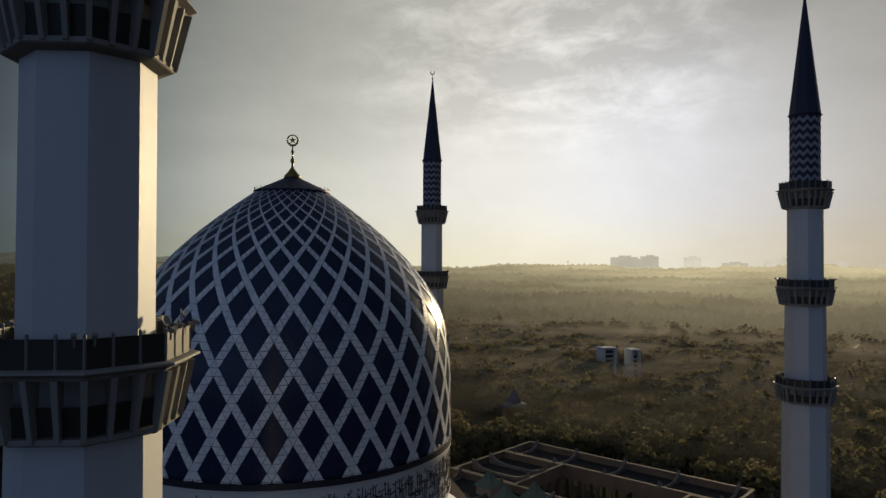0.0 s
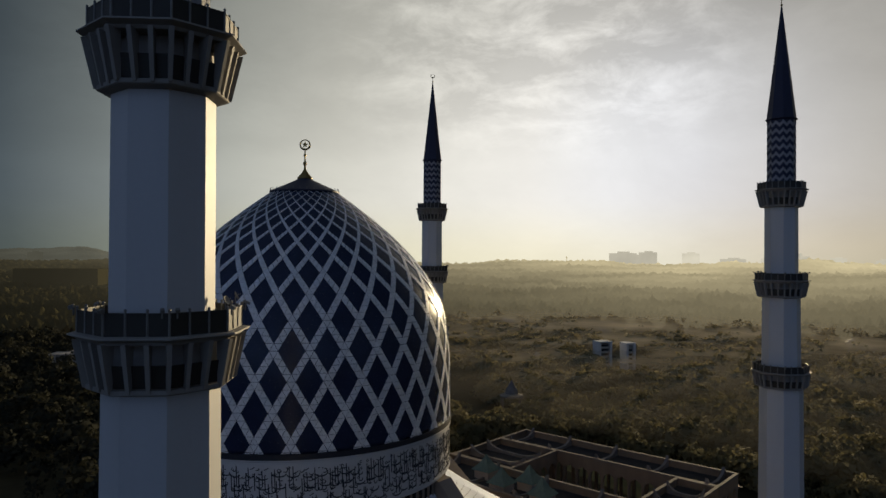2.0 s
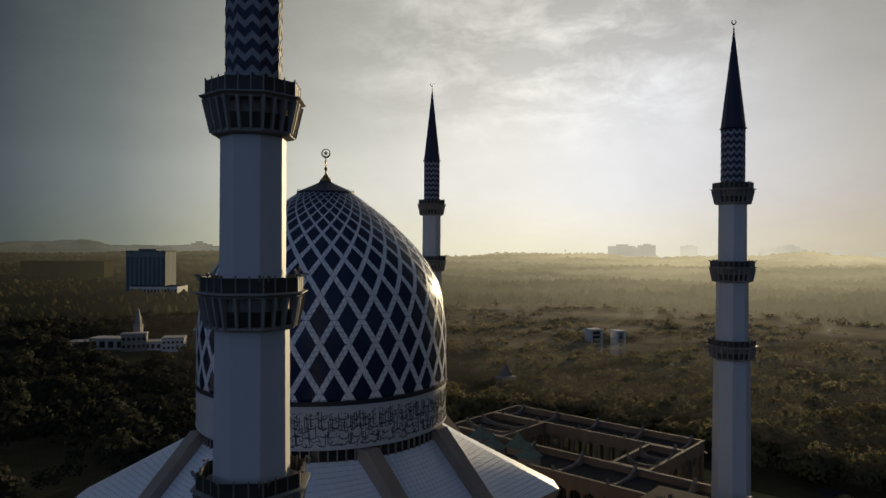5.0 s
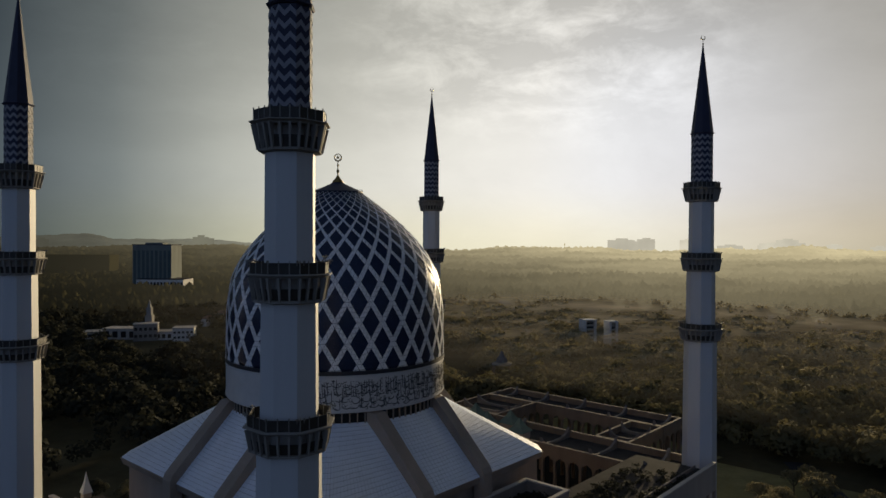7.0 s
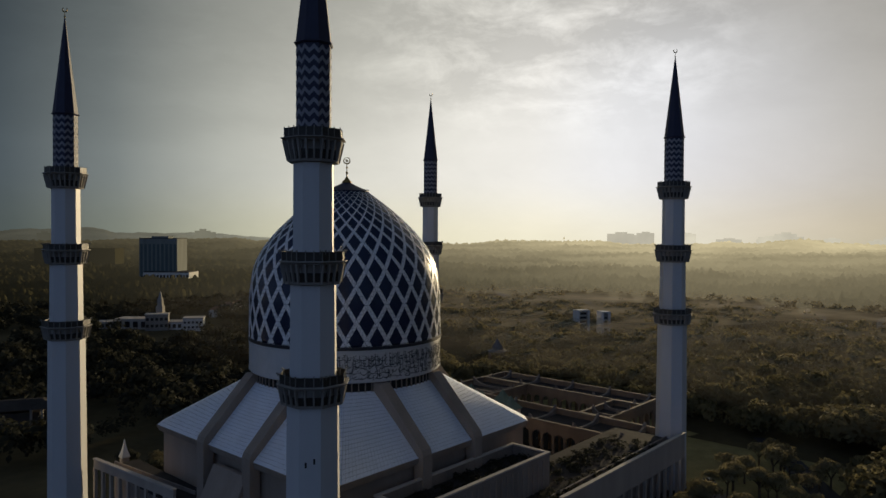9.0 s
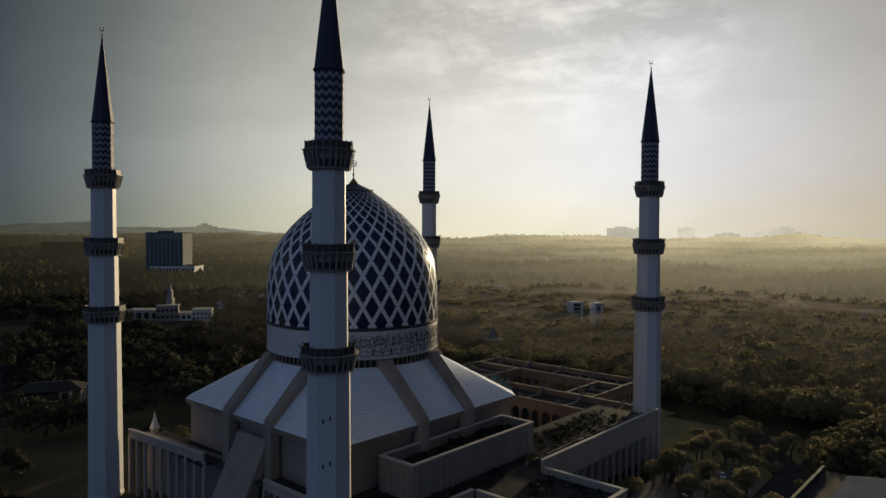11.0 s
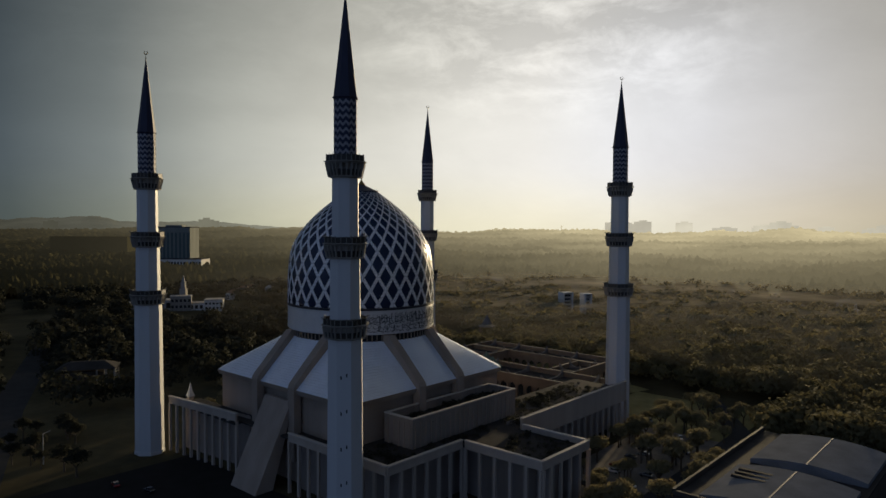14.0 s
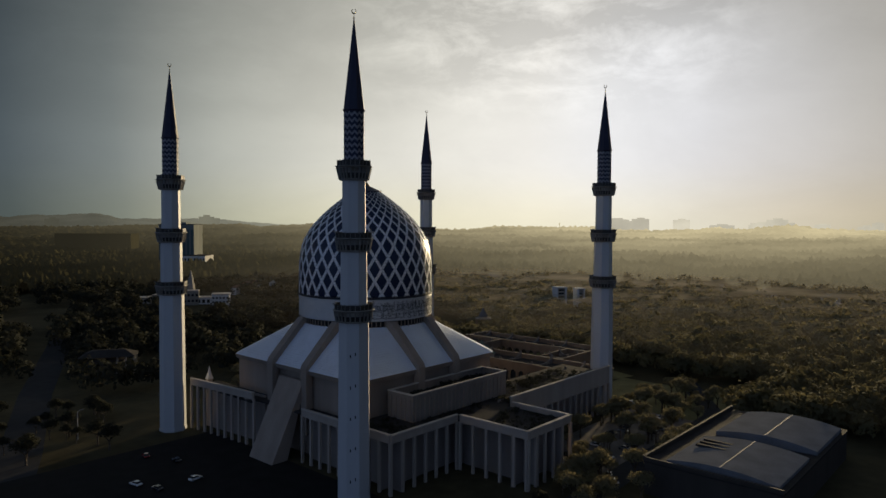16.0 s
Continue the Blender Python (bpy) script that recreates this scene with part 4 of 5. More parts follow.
def block(name, label, x, y, w, d, z0, z1, turn, wall, storeys, bays, roof=DECK, crown=0.0, glass=GLASS):
    """Multi-storey building: wall, window of each bay and storey set into it, flat roof."""
    t = thing(name, label, "building", at=(x, y, 0), turn=turn)
    part("wall", boxes((-w / 2, w / 2, -d / 2, d / 2, z0, z1)), wall, t)
    part("flat_roof", boxes((-w / 2 - 0.4, w / 2 + 0.4, -d / 2 - 0.4, d / 2 + 0.4, z1, z1 + 0.8)), roof, t)
    if crown:
        part("roof_plant", boxes((-w / 4, w / 5, -d / 4, d / 4, z1 + 0.8, z1 + crown)), wall, t)
    if not storeys:
        return t
    h = (z1 - z0 - 3) / storeys
    pane = mesh_of("window", boxes((-w / bays * 0.3, w / bays * 0.3, -0.15, 0.12, (0.3 if storeys > 1 else 0.08) * h, (0.72 if storeys > 1 else 0.9) * h)), glass)
    for s in range(storeys):
        for b in range(bays):
            piece("window", pane, t, pose(-w / 2 + w / bays * (b + 0.5), -d / 2, z0 + 2 + s * h))
    return t


TINTED = surface("tinted_green_glazing", (0.065, 0.095, 0.09), 0.5, vary=0.2, size=6, bump=0)
CLADDING = surface("weathered_cladding", (0.20, 0.22, 0.21), 0.8, vary=0.2, size=8, stain=0.3, streak=True, spec=0.12)
block("office_tower", "broad grey office tower with dark glazing among trees", 379.5, 873, 57, 40, 0, 74, -48.5, CLADDING, 1, 9, crown=3.5, glass=TINTED)
block("office_podium", "pale low podium building beside an office tower", 380, 850, 68, 40, 0, 24, -48.5, WHITE_WALL, 2, 14)


def flats(x, y, w, d, h, label):
    """A narrow slab of flats: pale end walls standing proud of a recessed front with balconies."""
    t = thing("flats", label, "building", at=(x, y, 0), turn=-30)
    part("wall", boxes((-w / 2 + 0.8, w / 2 - 0.8, -d / 2 + 0.7, d / 2, 0, h - 1)), RENDER_WALL, t)
    for sx in (-1, 1):
        part("end_wall", boxes((sx * w / 2 - 0.8, sx * w / 2 + 0.8, -d / 2 - 0.6, d / 2 + 0.4, 0, h)), WHITE_WALL, t, "white end wall")
    part("flat_roof", boxes((-w / 2 - 0.9, w / 2 + 0.9, -d / 2 - 0.7, d / 2 + 0.5, h, h + 0.9)), WHITE_WALL, t)
    for k in range(int(h / 3.2) - 1):
        z = 3.2 * (k + 1)
        part("balcony", boxes((-w / 2 + 0.85, w / 2 - 0.85, -d / 2 - 0.3, -d / 2 + 0.65, z, z + 1.0)), HOUSE, t)
        part("window", boxes((-w / 2 + 1.6, w / 2 - 1.6, -d / 2 + 0.6, -d / 2 + 0.75, z + 1.1, z + 2.6)), GLASS, t)


flats(373, 142.5, 9, 8, 20, "tall white slab of flats standing among trees")
flats(384.5, 128.5, 6, 8, 19, "narrow white slab of flats standing among trees")
for i, (dx, dy, w, d, h) in enumerate(((0, 0, 34, 16, 9), (20, -26, 22, 14, 7), (-16, 20, 20, 14, 6), (26, -44, 16, 14, 11), (5, -22, 18, 9, 14))):
    block("college_building", "low pale institutional building with flat roofs", 142 + dx, 436 + dy, w, d, 0, h, -48.5 + 4 * i, (HOUSE, WHITE_WALL, HOUSE, WHITE_WALL, RENDER_WALL)[i], max(1, h // 5), 5, roof=COPING)
tower = thing("clock_tower", "slim pale stepped tower with a pointed top", "tower", at=(153.8, 422.6, 0), turn=-48.5)
part("tower_shaft", boxes((-2.8, 2.8, -2.8, 2.8, 0, 20)), RENDER_WALL, tower)
part("tower_stage", boxes((-1.9, 1.9, -1.9, 1.9, 20, 26)), RENDER_WALL, tower)
part("pointed_top", loft(bmesh.new(), [[(-1.5, -1.5, 26), (1.5, -1.5, 26), (1.5, 1.5, 26), (-1.5, 1.5, 26)], [(-0.1, -0.1, 33), (0.1, -0.1, 33), (0.1, 0.1, 33), (-0.1, 0.1, 33)]]), RENDER_WALL, tower)
kiosk = thing("garden_pavilion", "small brown pavilion with a pointed roof on four columns", "pavilion", at=(205, 102, 0), turn=-48.5)
part("pavilion_roof", turned([(5.6, 12.0), (5.6, 12.6), (3.2, 13.4), (2.8, 15.4), (1.6, 17.2), (0.2, 20.0)]), ROOF_EDGE, kiosk)
for sx in (-1, 1):
    for sy in (-1, 1):
        part("pavilion_column", boxes((sx * 4.6 - 0.45, sx * 4.6 + 0.45, sy * 4.6 - 0.45, sy * 4.6 + 0.45, 0, 12.1)), COURT_WALL, kiosk)


# ---- roads and parked cars ----
def road(name, label, pts, w, z=0.06, mat=ASPHALT):
    bm = bmesh.new()
    for (x0, y0), (x1, y1) in zip(pts, pts[1:]):
        d = Vector((x1 - x0, y1 - y0)).normalized()
        n = Vector((-d.y, d.x)) * w / 2
        quad = [(x0 - n.x, y0 - n.y), (x1 - n.x, y1 - n.y), (x1 + n.x, y1 + n.y), (x0 + n.x, y0 + n.y)]
        loft(bm, [[(x, y, 0.0) for x, y in quad], [(x, y, z) for x, y in quad]])
    return solid(name, bm, mat, label, kind="structure")


road("road", "dark asphalt road past the mosque", [(-135, -10), (-105, 60), (-71, 150), (-5, 303), (110, 600)], 14)
road("pavement", "paved forecourt before the mosque", [(-140, -20), (-44, -20)], 120, 0.10, PAVING)
road("lawn", "short green lawn between the minaret and the woods", [(97, -66), (150, -66)], 62, 0.05, LAWN)
road("lawn", "short green lawn between the minaret and the woods", [(145, -34), (168, 40)], 26, 0.05, LAWN)
# Asphalt tone raised to make up for haze over the car park.
CAR_PARK = surface("haze_paled_asphalt", (0.19, 0.165, 0.14), 0.9, vary=0.3, size=5, bump=0.3, stain=0.4, spec=0.12)
road("pavement", "worn grey asphalt car park beside the arcade, paled for haze", [(16, -80), (112, -80)], 30, 0.04, CAR_PARK)
road("road", "asphalt drive beside the sports hall", [(-60, -102), (110, -98), (170, -60)], 9, 0.07)

BODY_COLORS = [surface("car_paint_white", (0.7, 0.7, 0.7), 0.25, vary=0.04, size=1, bump=0, coat=1.0), surface("car_paint_silver", (0.4, 0.41, 0.42), 0.25, metal=0.6, vary=0.04, size=1, bump=0, coat=1.0), surface("car_paint_dark", (0.03, 0.03, 0.035), 0.25, vary=0.04, size=1, bump=0, coat=1.0), surface("car_paint_red", (0.25, 0.02, 0.02), 0.25, vary=0.04, size=1, bump=0, coat=1.0)]
RUBBER = surface("tyre_rubber", (0.02, 0.02, 0.02), 0.9, vary=0.1, size=0.3)


def car(x, y, turn, color, word):
    t = thing("car", word + " parked car on the asphalt", "car", "parked cars", at=(x, y, 0.1), turn=turn)
    prof = [(-2.15, 0.35), (-2.2, 0.75), (-1.9, 0.95), (-1.35, 1.0), (1.0, 0.98), (1.9, 0.85), (2.2, 0.65), (2.15, 0.32)]
    bm = bmesh.new()
    loft(bm, [[(px, -0.86, pz) for px, pz in prof], [(px, 0.86, pz) for px, pz in prof]])
    bmesh.ops.recalc_face_normals(bm, faces=bm.faces)
    bmesh.ops.bevel(bm, geom=bm.edges[:], offset=0.06, segments=1, affect="EDGES")
    part("body", bm, color, t)
    cab = [(-1.75, 0.97), (-1.2, 1.42), (0.25, 1.45), (1.0, 0.97)]
    bm = bmesh.new()
    loft(bm, [[(px, -0.76, pz) for px, pz in cab], [(px, 0.76, pz) for px, pz in cab]])
    bmesh.ops.recalc_face_normals(bm, faces=bm.faces)
    part("glasshouse", bm, GLASS, t)
    part("roof", boxes((-1.15, 0.25, -0.68, 0.68, 1.43, 1.49)), color, t)
    for wx in (-1.35, 1.35):
        for s in (-1, 1):
            bm = bmesh.new()
            rod(bm, (wx, s * 0.72, 0.32), (wx, s * 0.9, 0.32), 0.32, 0.32, 12)
            part("wheel", bm, RUBBER, t)
    return t


CARS = [(-88.7, 7.3, 100, 0), (-74, -2, 10, 0), (-86, -1, 100, 2), (17.4, -97.4, 20, 1), (13, -101, 60, 0), (90.5, -81.3, 25, 0), (97.8, -81.8, 25, 1), (132, -60, 80, 0), (104, -62, 60, 1), (250, -11, 40, 0), (267, -1, 40, 1), (246, -7, 45, 3), (258, -8, 20, 0), (-70, 18, 95, 2), (-75, 30, 80, 3)] + [(24 + 5.6 * k, -77 - 2 * (k % 2), 95, (2, 1, 2, 0, 3, 1)[k % 6]) for k in range(9)] + [(20 + 6.1 * k, -89, 92, (1, 2, 0, 2, 1)[k % 5]) for k in range(10) if k not in (3, 7)]
for x, y, a, c in CARS:
    car(x, y, a, BODY_COLORS[c], ("white", "silver", "dark", "red")[c])


lamp = thing("lamp_post", "tall pale steel lamp post beside the road", "lamp post", at=(-83, 67.6, 0))
part("pole", rod(bmesh.new(), (0, 0, 0), (0, 0, 10.5), 0.22, 0.14, 10), HOUSE, lamp)
part("arm", beam(bmesh.new(), (0, 0, 10.4), (1.8, 0.6, 10.8), 0.14, 0.14), HOUSE, lamp)
part("lamp_head", beam(bmesh.new(), (1.6, 0.5, 10.75), (2.5, 0.8, 10.85), 0.4, 0.16), STEEL, lamp)


# ---- trees ----
rng = np.random.default_rng(7)


def leaf_cloud(centres, radii, per, leaf, loose=0.7, depth=0.62):
    """Many small leaf faces on lumpy crowns. centres n x 3, radii n x 3. Returns vertices, faces and the crown's outward direction at each vertex."""
    n = len(centres)
    d = rng.normal(size=(n, per, 3))
    d /= np.linalg.norm(d, axis=2, keepdims=True)
    d[..., 2] = np.where(d[..., 2] < -0.35, -d[..., 2], d[..., 2])
    lump = 1 + 0.24 * np.sin(d[..., 0] * 5 + rng.uniform(0, 6, (n, 1))) * np.cos(d[..., 1] * 4 + rng.uniform(0, 6, (n, 1))) + 0.14 * np.sin(d[..., 2] * 7 + d[..., 0] * 6)
    rad = lump * rng.uniform(depth, 1.05, (n, per))
    p = centres[:, None, :] + d * rad[..., None] * radii[:, None, :]
    facing = d / radii[:, None, :] * radii.mean(axis=1)[:, None, None] + loose * rng.normal(size=(n, per, 3))
    facing /= np.linalg.norm(facing, axis=2, keepdims=True)
    u = np.cross(facing, rng.normal(size=(n, per, 3)))
    u /= np.linalg.norm(u, axis=2, keepdims=True)
    v = np.cross(facing, u)
    s = (leaf * radii.mean(axis=1))[:, None, None] * rng.uniform(0.6, 1.3, (n, per, 1))
    q = np.stack([p - u * s, p - v * s * 0.7, p + u * s, p + v * s * 0.7], axis=2).reshape(-1, 3)
    o = d / radii[:, None, :]
    o[..., 2] += 0.25 / radii.mean(axis=1)[:, None]
    o /= np.linalg.norm(o, axis=2, keepdims=True)
    return q, np.arange(len(q)).reshape(-1, 4), np.repeat(o.reshape(-1, 3), 4, axis=0)


def quick_mesh(name, verts, faces, material, normals=None):
    me = bpy.data.meshes.new(name)
    me.vertices.add(len(verts))
    me.vertices.foreach_set("co", np.ascontiguousarray(verts, dtype=np.float32).ravel())
    me.loops.add(faces.size)
    me.loops.foreach_set("vertex_index", np.ascontiguousarray(faces, dtype=np.int32).ravel())
    me.polygons.add(len(faces))
    me.polygons.foreach_set("loop_start", np.arange(0, faces.size, faces.shape[1], dtype=np.int32))
    me.materials.append(material)
    me.update(calc_edges=True)
    me.validate()
    if normals is not None:
        me.normals_split_custom_set_from_vertices(np.ascontiguousarray(normals, dtype=np.float32))
    return me


def single_tree(i, leaves):
    """A tree with a tapered, forked trunk and a ragged crown of leaves."""
    r = random.Random(i)
    t = thing("tree", "leafy dark green tree with a spreading crown", "tree", "trees by the mosque")
    bm = bmesh.new()
    h = r.uniform(2.4, 3.4)
    rod(bm, (0, 0, -0.2), (0.1, 0, h), 0.28, 0.18, 8)
    tips = []
    for k in range(5):
        a = 2 * math.pi * k / 5 + r.uniform(-0.4, 0.4)
        e = Vector((math.cos(a) * r.uniform(1.0, 1.9), math.sin(a) * r.uniform(1.0, 1.9), h + r.uniform(1.2, 2.4)))
        rod(bm, (0.1, 0, h - 0.2), e, 0.14, 0.05, 6)
        tips.append(e)
    part("trunk", bm, BARK, t)
    c = np.array([list(e) for e in tips] + [[0, 0, h + 2.6]]) + np.array([0, 0, 0.4])
    rad = np.array([[r.uniform(1.3, 1.9), r.uniform(1.3, 1.9), r.uniform(1.0, 1.4)] for _ in c])
    v, f, o = leaf_cloud(c, rad, 260, 0.14)
    ob = new("crown", quick_mesh("crown", v, f, leaves, o))
    ob.parent = t
    return t


# Left trees darkened, right ones paled for haze, in the leaf colour.
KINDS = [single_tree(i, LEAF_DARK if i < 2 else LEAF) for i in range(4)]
placed = set()
SPOTS = []
for x0, x1, y0, y1, n in ((16, 88, -73, -66, 20), (92, 110, -86, -70, 6), (18, 74, -86, -81.5, 12), (18, 80, -96, -91.5, 12), (-6, 16, -102, -90, 12), (-24, 8, -118, -94, 14), (94, 140, -100, -62, 22), (14, 88, -109, -104, 10), (-110, -62, 44, 110, 24), (-130, -70, -90, -50, 8), (-30, 30, 66, 100, 14)):
    for _ in range(n):
        SPOTS.append((rng.uniform(x0, x1), rng.uniform(y0, y1)))
for i, (x, y) in enumerate(SPOTS):
    m = pose(x, y, 0, 0, 0, float(rng.uniform(0, 360)))
    s = float(rng.uniform(0.75, 1.5))
    which = i % 2 + (2 if x > -20 else 0)
    if which not in placed:
        placed.add(which)
        KINDS[which].matrix_world = m @ Matrix.Scale(s, 4)
    else:
        k = copy_thing(KINDS[which], m)
        k.scale = (s, s, s)


def hedge_line(x):
    """The way of the garden's hedges past the pavilion."""
    return 92 - (x - 232) * 0.12 + 5 * np.sin(x / 23)


# clusters of houses in the suburb: middle, half width and number of each
CLUSTERS = ((535, 365, 40, 7), (362, 204, 16, 3), (580, 205, 50, 8), (550, -12, 50, 8), (258, 486, 30, 5), (610, 60, 36, 4))


def woods(name, label, r0, r1, count, per, leaf, low, high, leaves=None, dark=False):
    """Closed woodland between two distances from the mosque, thinner where it opens into clearings."""
    ang = rng.uniform(radians(-62), radians(112), count * 5)
    rad = np.sqrt(rng.uniform(r0 ** 2, r1 ** 2, count * 5))
    x, y = rad * np.cos(ang), rad * np.sin(ang)
    open_ground = np.sin(x / 55 + 1) * np.sin(y / 70 + 2) + 0.6 * np.sin((x - y) / 37)
    keep = (open_ground < 1.05) & ~((np.abs(x - 52) < 115) & (np.abs(y + 15) < 88)) & ~((x < -5) & (y < -90)) & ~((x > -5) & (x < 105) & (y < -100) & (y > -165))
    keep &= ~((x > 105) & (x < 205) & (y > 330) & (y < 470)) & ~((np.abs((x - 379) * 0.749 + (y - 135) * -0.663) < 17) & ((x - 374) * 0.663 + (y - 140) * 0.749 < 18) & ((x - 374) * 0.663 + (y - 140) * 0.749 > -62)) & (np.hypot(x - 203, y - 100) > 16)
    keep &= (np.abs((x + 60) - (y - 160) * 0.28) > 10) | (y < 160)
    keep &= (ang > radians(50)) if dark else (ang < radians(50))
    keep &= (x < 160) | (x > 300) | (np.abs(y - hedge_line(x)) > 11)
    keep &= (np.hypot(x + 20, y - 160) > 26)
    for cx, cy, half, _ in CLUSTERS:
        keep &= (np.abs(x - cx + 12) > half * 0.9 + 14) | (np.abs(y - cy + 12) > half * 0.8 + 8) | (rng.uniform(size=len(x)) < 0.12)
    idx = np.nonzero(keep)[0][:count]
    x, y = x[idx], y[idx]
    h = rng.uniform(low, high, len(x))
    w = h * rng.uniform(0.42, 0.62, len(x))
    c = np.stack([x, y, height(x, y) + h * 0.55], 1)
    v, f, o = leaf_cloud(c, np.stack([w, w, h * 0.5], 1), per, leaf, 0.5, 0.75)
    ob = new(name, quick_mesh(name, v, f, leaves or LEAF, o))
    return tagged(ob, label, "woods", kind="stuff")


# Rings of leaf tone: haze painted paler outwards, the left side darkened.
woods("woods", "dense dark green woodland around the mosque grounds", 120, 290, 1150, 260, 0.14, 7, 14, LEAF_NEAR)
woods("woods", "olive woodland beyond the mosque grounds, leaves paled for haze", 290, 440, 1700, 190, 0.16, 7, 15)
woods("woods", "wooded suburb stretching away from the mosque", 440, 650, 3400, 120, 0.19, 7, 15, LEAF_HAZE)
woods("woods", "trees beside the road, leaves darkened for the dim side", 120, 640, 1500, 150, 0.17, 7, 14, LEAF_DARK, True)
woods("woods", "scattered trees rising from the misty suburb", 560, 700, 420, 100, 0.2, 10, 15, LEAF_HAZE)


def haze_sheet_material():
    """Sheet standing in for airborne haze, thicker in drifts and with the distance, thinning to nothing at its borders.
    """
    m = bpy.data.materials.new("haze_sheet")
    m.use_nodes = True
    n, l = m.node_tree.nodes, m.node_tree.links
    n.clear()
    dens = n.new("ShaderNodeAttribute")
    dens.attribute_name = "mist_amount"
    drift = n.new("ShaderNodeTexNoise")
    drift.inputs["Scale"].default_value, drift.inputs["Detail"].default_value = 0.016, 8
    l.new(n.new("ShaderNodeNewGeometry").outputs["Position"], drift.inputs["Vector"])
    vary = n.new("ShaderNodeMapRange")
    vary.inputs["From Min"].default_value, vary.inputs["From Max"].default_value = 0.3, 0.7
    vary.inputs["To Min"].default_value, vary.inputs["To Max"].default_value = 0.35, 1.5
    l.new(drift.outputs["Fac"], vary.inputs["Value"])
    thick = n.new("ShaderNodeMath")
    thick.operation = "MULTIPLY"
    l.new(dens.outputs["Fac"], thick.inputs[0])
    l.new(vary.outputs["Result"], thick.inputs[1])
    up, through_it, clear = n.new("ShaderNodeBsdfDiffuse"), n.new("ShaderNodeBsdfTranslucent"), n.new("ShaderNodeBsdfTransparent")
    # The sun's glow in the haze is put into this golden colour.
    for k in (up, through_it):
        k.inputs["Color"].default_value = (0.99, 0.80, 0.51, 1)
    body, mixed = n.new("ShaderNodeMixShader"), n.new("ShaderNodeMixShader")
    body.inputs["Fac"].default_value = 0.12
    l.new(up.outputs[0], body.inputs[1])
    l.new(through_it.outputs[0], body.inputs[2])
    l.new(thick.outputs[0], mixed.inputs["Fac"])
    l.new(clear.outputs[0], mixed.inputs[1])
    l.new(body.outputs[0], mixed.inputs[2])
    l.new(mixed.outputs[0], n.new("ShaderNodeOutputMaterial").inputs["Surface"])
    return m


def haze_stand_in():
    """Haze sheet added over the woods; the tallest crowns stand out of it."""
    na, nr = 240, 60
    A, R = np.meshgrid(np.linspace(radians(-62), radians(76), na), np.linspace(165, 740, nr))
    X, Y = R * np.cos(A), R * np.sin(A)
    Z = height(X, Y) + MIST_TOP + 0.5 * np.sin(X / 61 + 1) * np.cos(Y / 73) + 0.008 * np.clip(R - 480, 0, 999)
    # Thinned to both sides, where the haze looks dimmer.
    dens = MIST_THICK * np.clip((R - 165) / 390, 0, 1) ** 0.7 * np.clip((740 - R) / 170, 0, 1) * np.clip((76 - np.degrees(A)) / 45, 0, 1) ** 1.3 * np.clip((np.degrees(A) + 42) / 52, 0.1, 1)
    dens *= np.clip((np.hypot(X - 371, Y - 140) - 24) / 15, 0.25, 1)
    i = np.arange(na * nr).reshape(nr, na)
    f = np.stack([i[:-1, :-1], i[:-1, 1:], i[1:, 1:], i[1:, :-1]], 2).reshape(-1, 4)
    f = f[dens.ravel()[f].max(axis=1) > 0.004]
    me = quick_mesh("haze_stand_in", np.stack([X, Y, Z], 2).reshape(-1, 3), f, haze_sheet_material())
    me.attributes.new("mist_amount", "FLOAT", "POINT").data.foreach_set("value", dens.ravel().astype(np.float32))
    return tagged(new("haze_stand_in", me), "thin golden sheet standing in for morning haze over the woods", "mist", kind="stuff")


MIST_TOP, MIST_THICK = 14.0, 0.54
haze_stand_in()


def hedges():
    """Three clipped rows winding across a lawn."""
    x = np.linspace(165, 298, 130)
    for off in (-8, -1, 6):
        c = np.stack([x + rng.normal(0, 0.4, len(x)), hedge_line(x) + off + rng.normal(0, 0.3, len(x)), np.full(len(x), 0.8)], 1)
        w = rng.uniform(0.9, 1.6, len(x))
        v, f, o = leaf_cloud(c, np.stack([w, w, w * 0.8], 1), 30, 0.26)
        tagged(new("hedge", quick_mesh("hedge", v, f, LEAF_HEDGE, o)), "long green hedge row on the garden lawn", "hedge", "garden hedges")


hedges()
road("lawn", "light green garden lawn among the woods", [(float(x), float(hedge_line(x))) for x in np.linspace(162, 300, 9)], 24, 0.05, LAWN)


def roof_garden():
    """Low shrubs in the planting beds of the flat roofs."""
    c, r = [], []
    for x0, x1, y0, y1, z, n in ((-23, 24.6, -48.4, -39, 23.0, 150), (15, 80, -58.8, -52, 16.8, 120), (27, 78, -50, -40, 16.8, 150), (-39, -26, -55.5, -40, 16.8, 40), (-9, 12, -82.5, -64, 16.8, 70), (-24, 24, -56, -51, 16.8, 40)):
        p = np.stack([rng.uniform(x0, x1, n), rng.uniform(y0, y1, n), np.full(n, z + 0.35)], 1)
        c.append(p)
        w = rng.uniform(0.5, 1.5, n)
        r.append(np.stack([w, w, w * rng.uniform(0.5, 0.9, n)], 1))
    v, f, o = leaf_cloud(np.concatenate(c), np.concatenate(r), 40, 0.24)
    return tagged(new("roof_garden", quick_mesh("roof_garden", v, f, LEAF_DARK, o)), "low dark shrubs planted on the flat roofs", "shrubs", kind="stuff")


roof_garden()


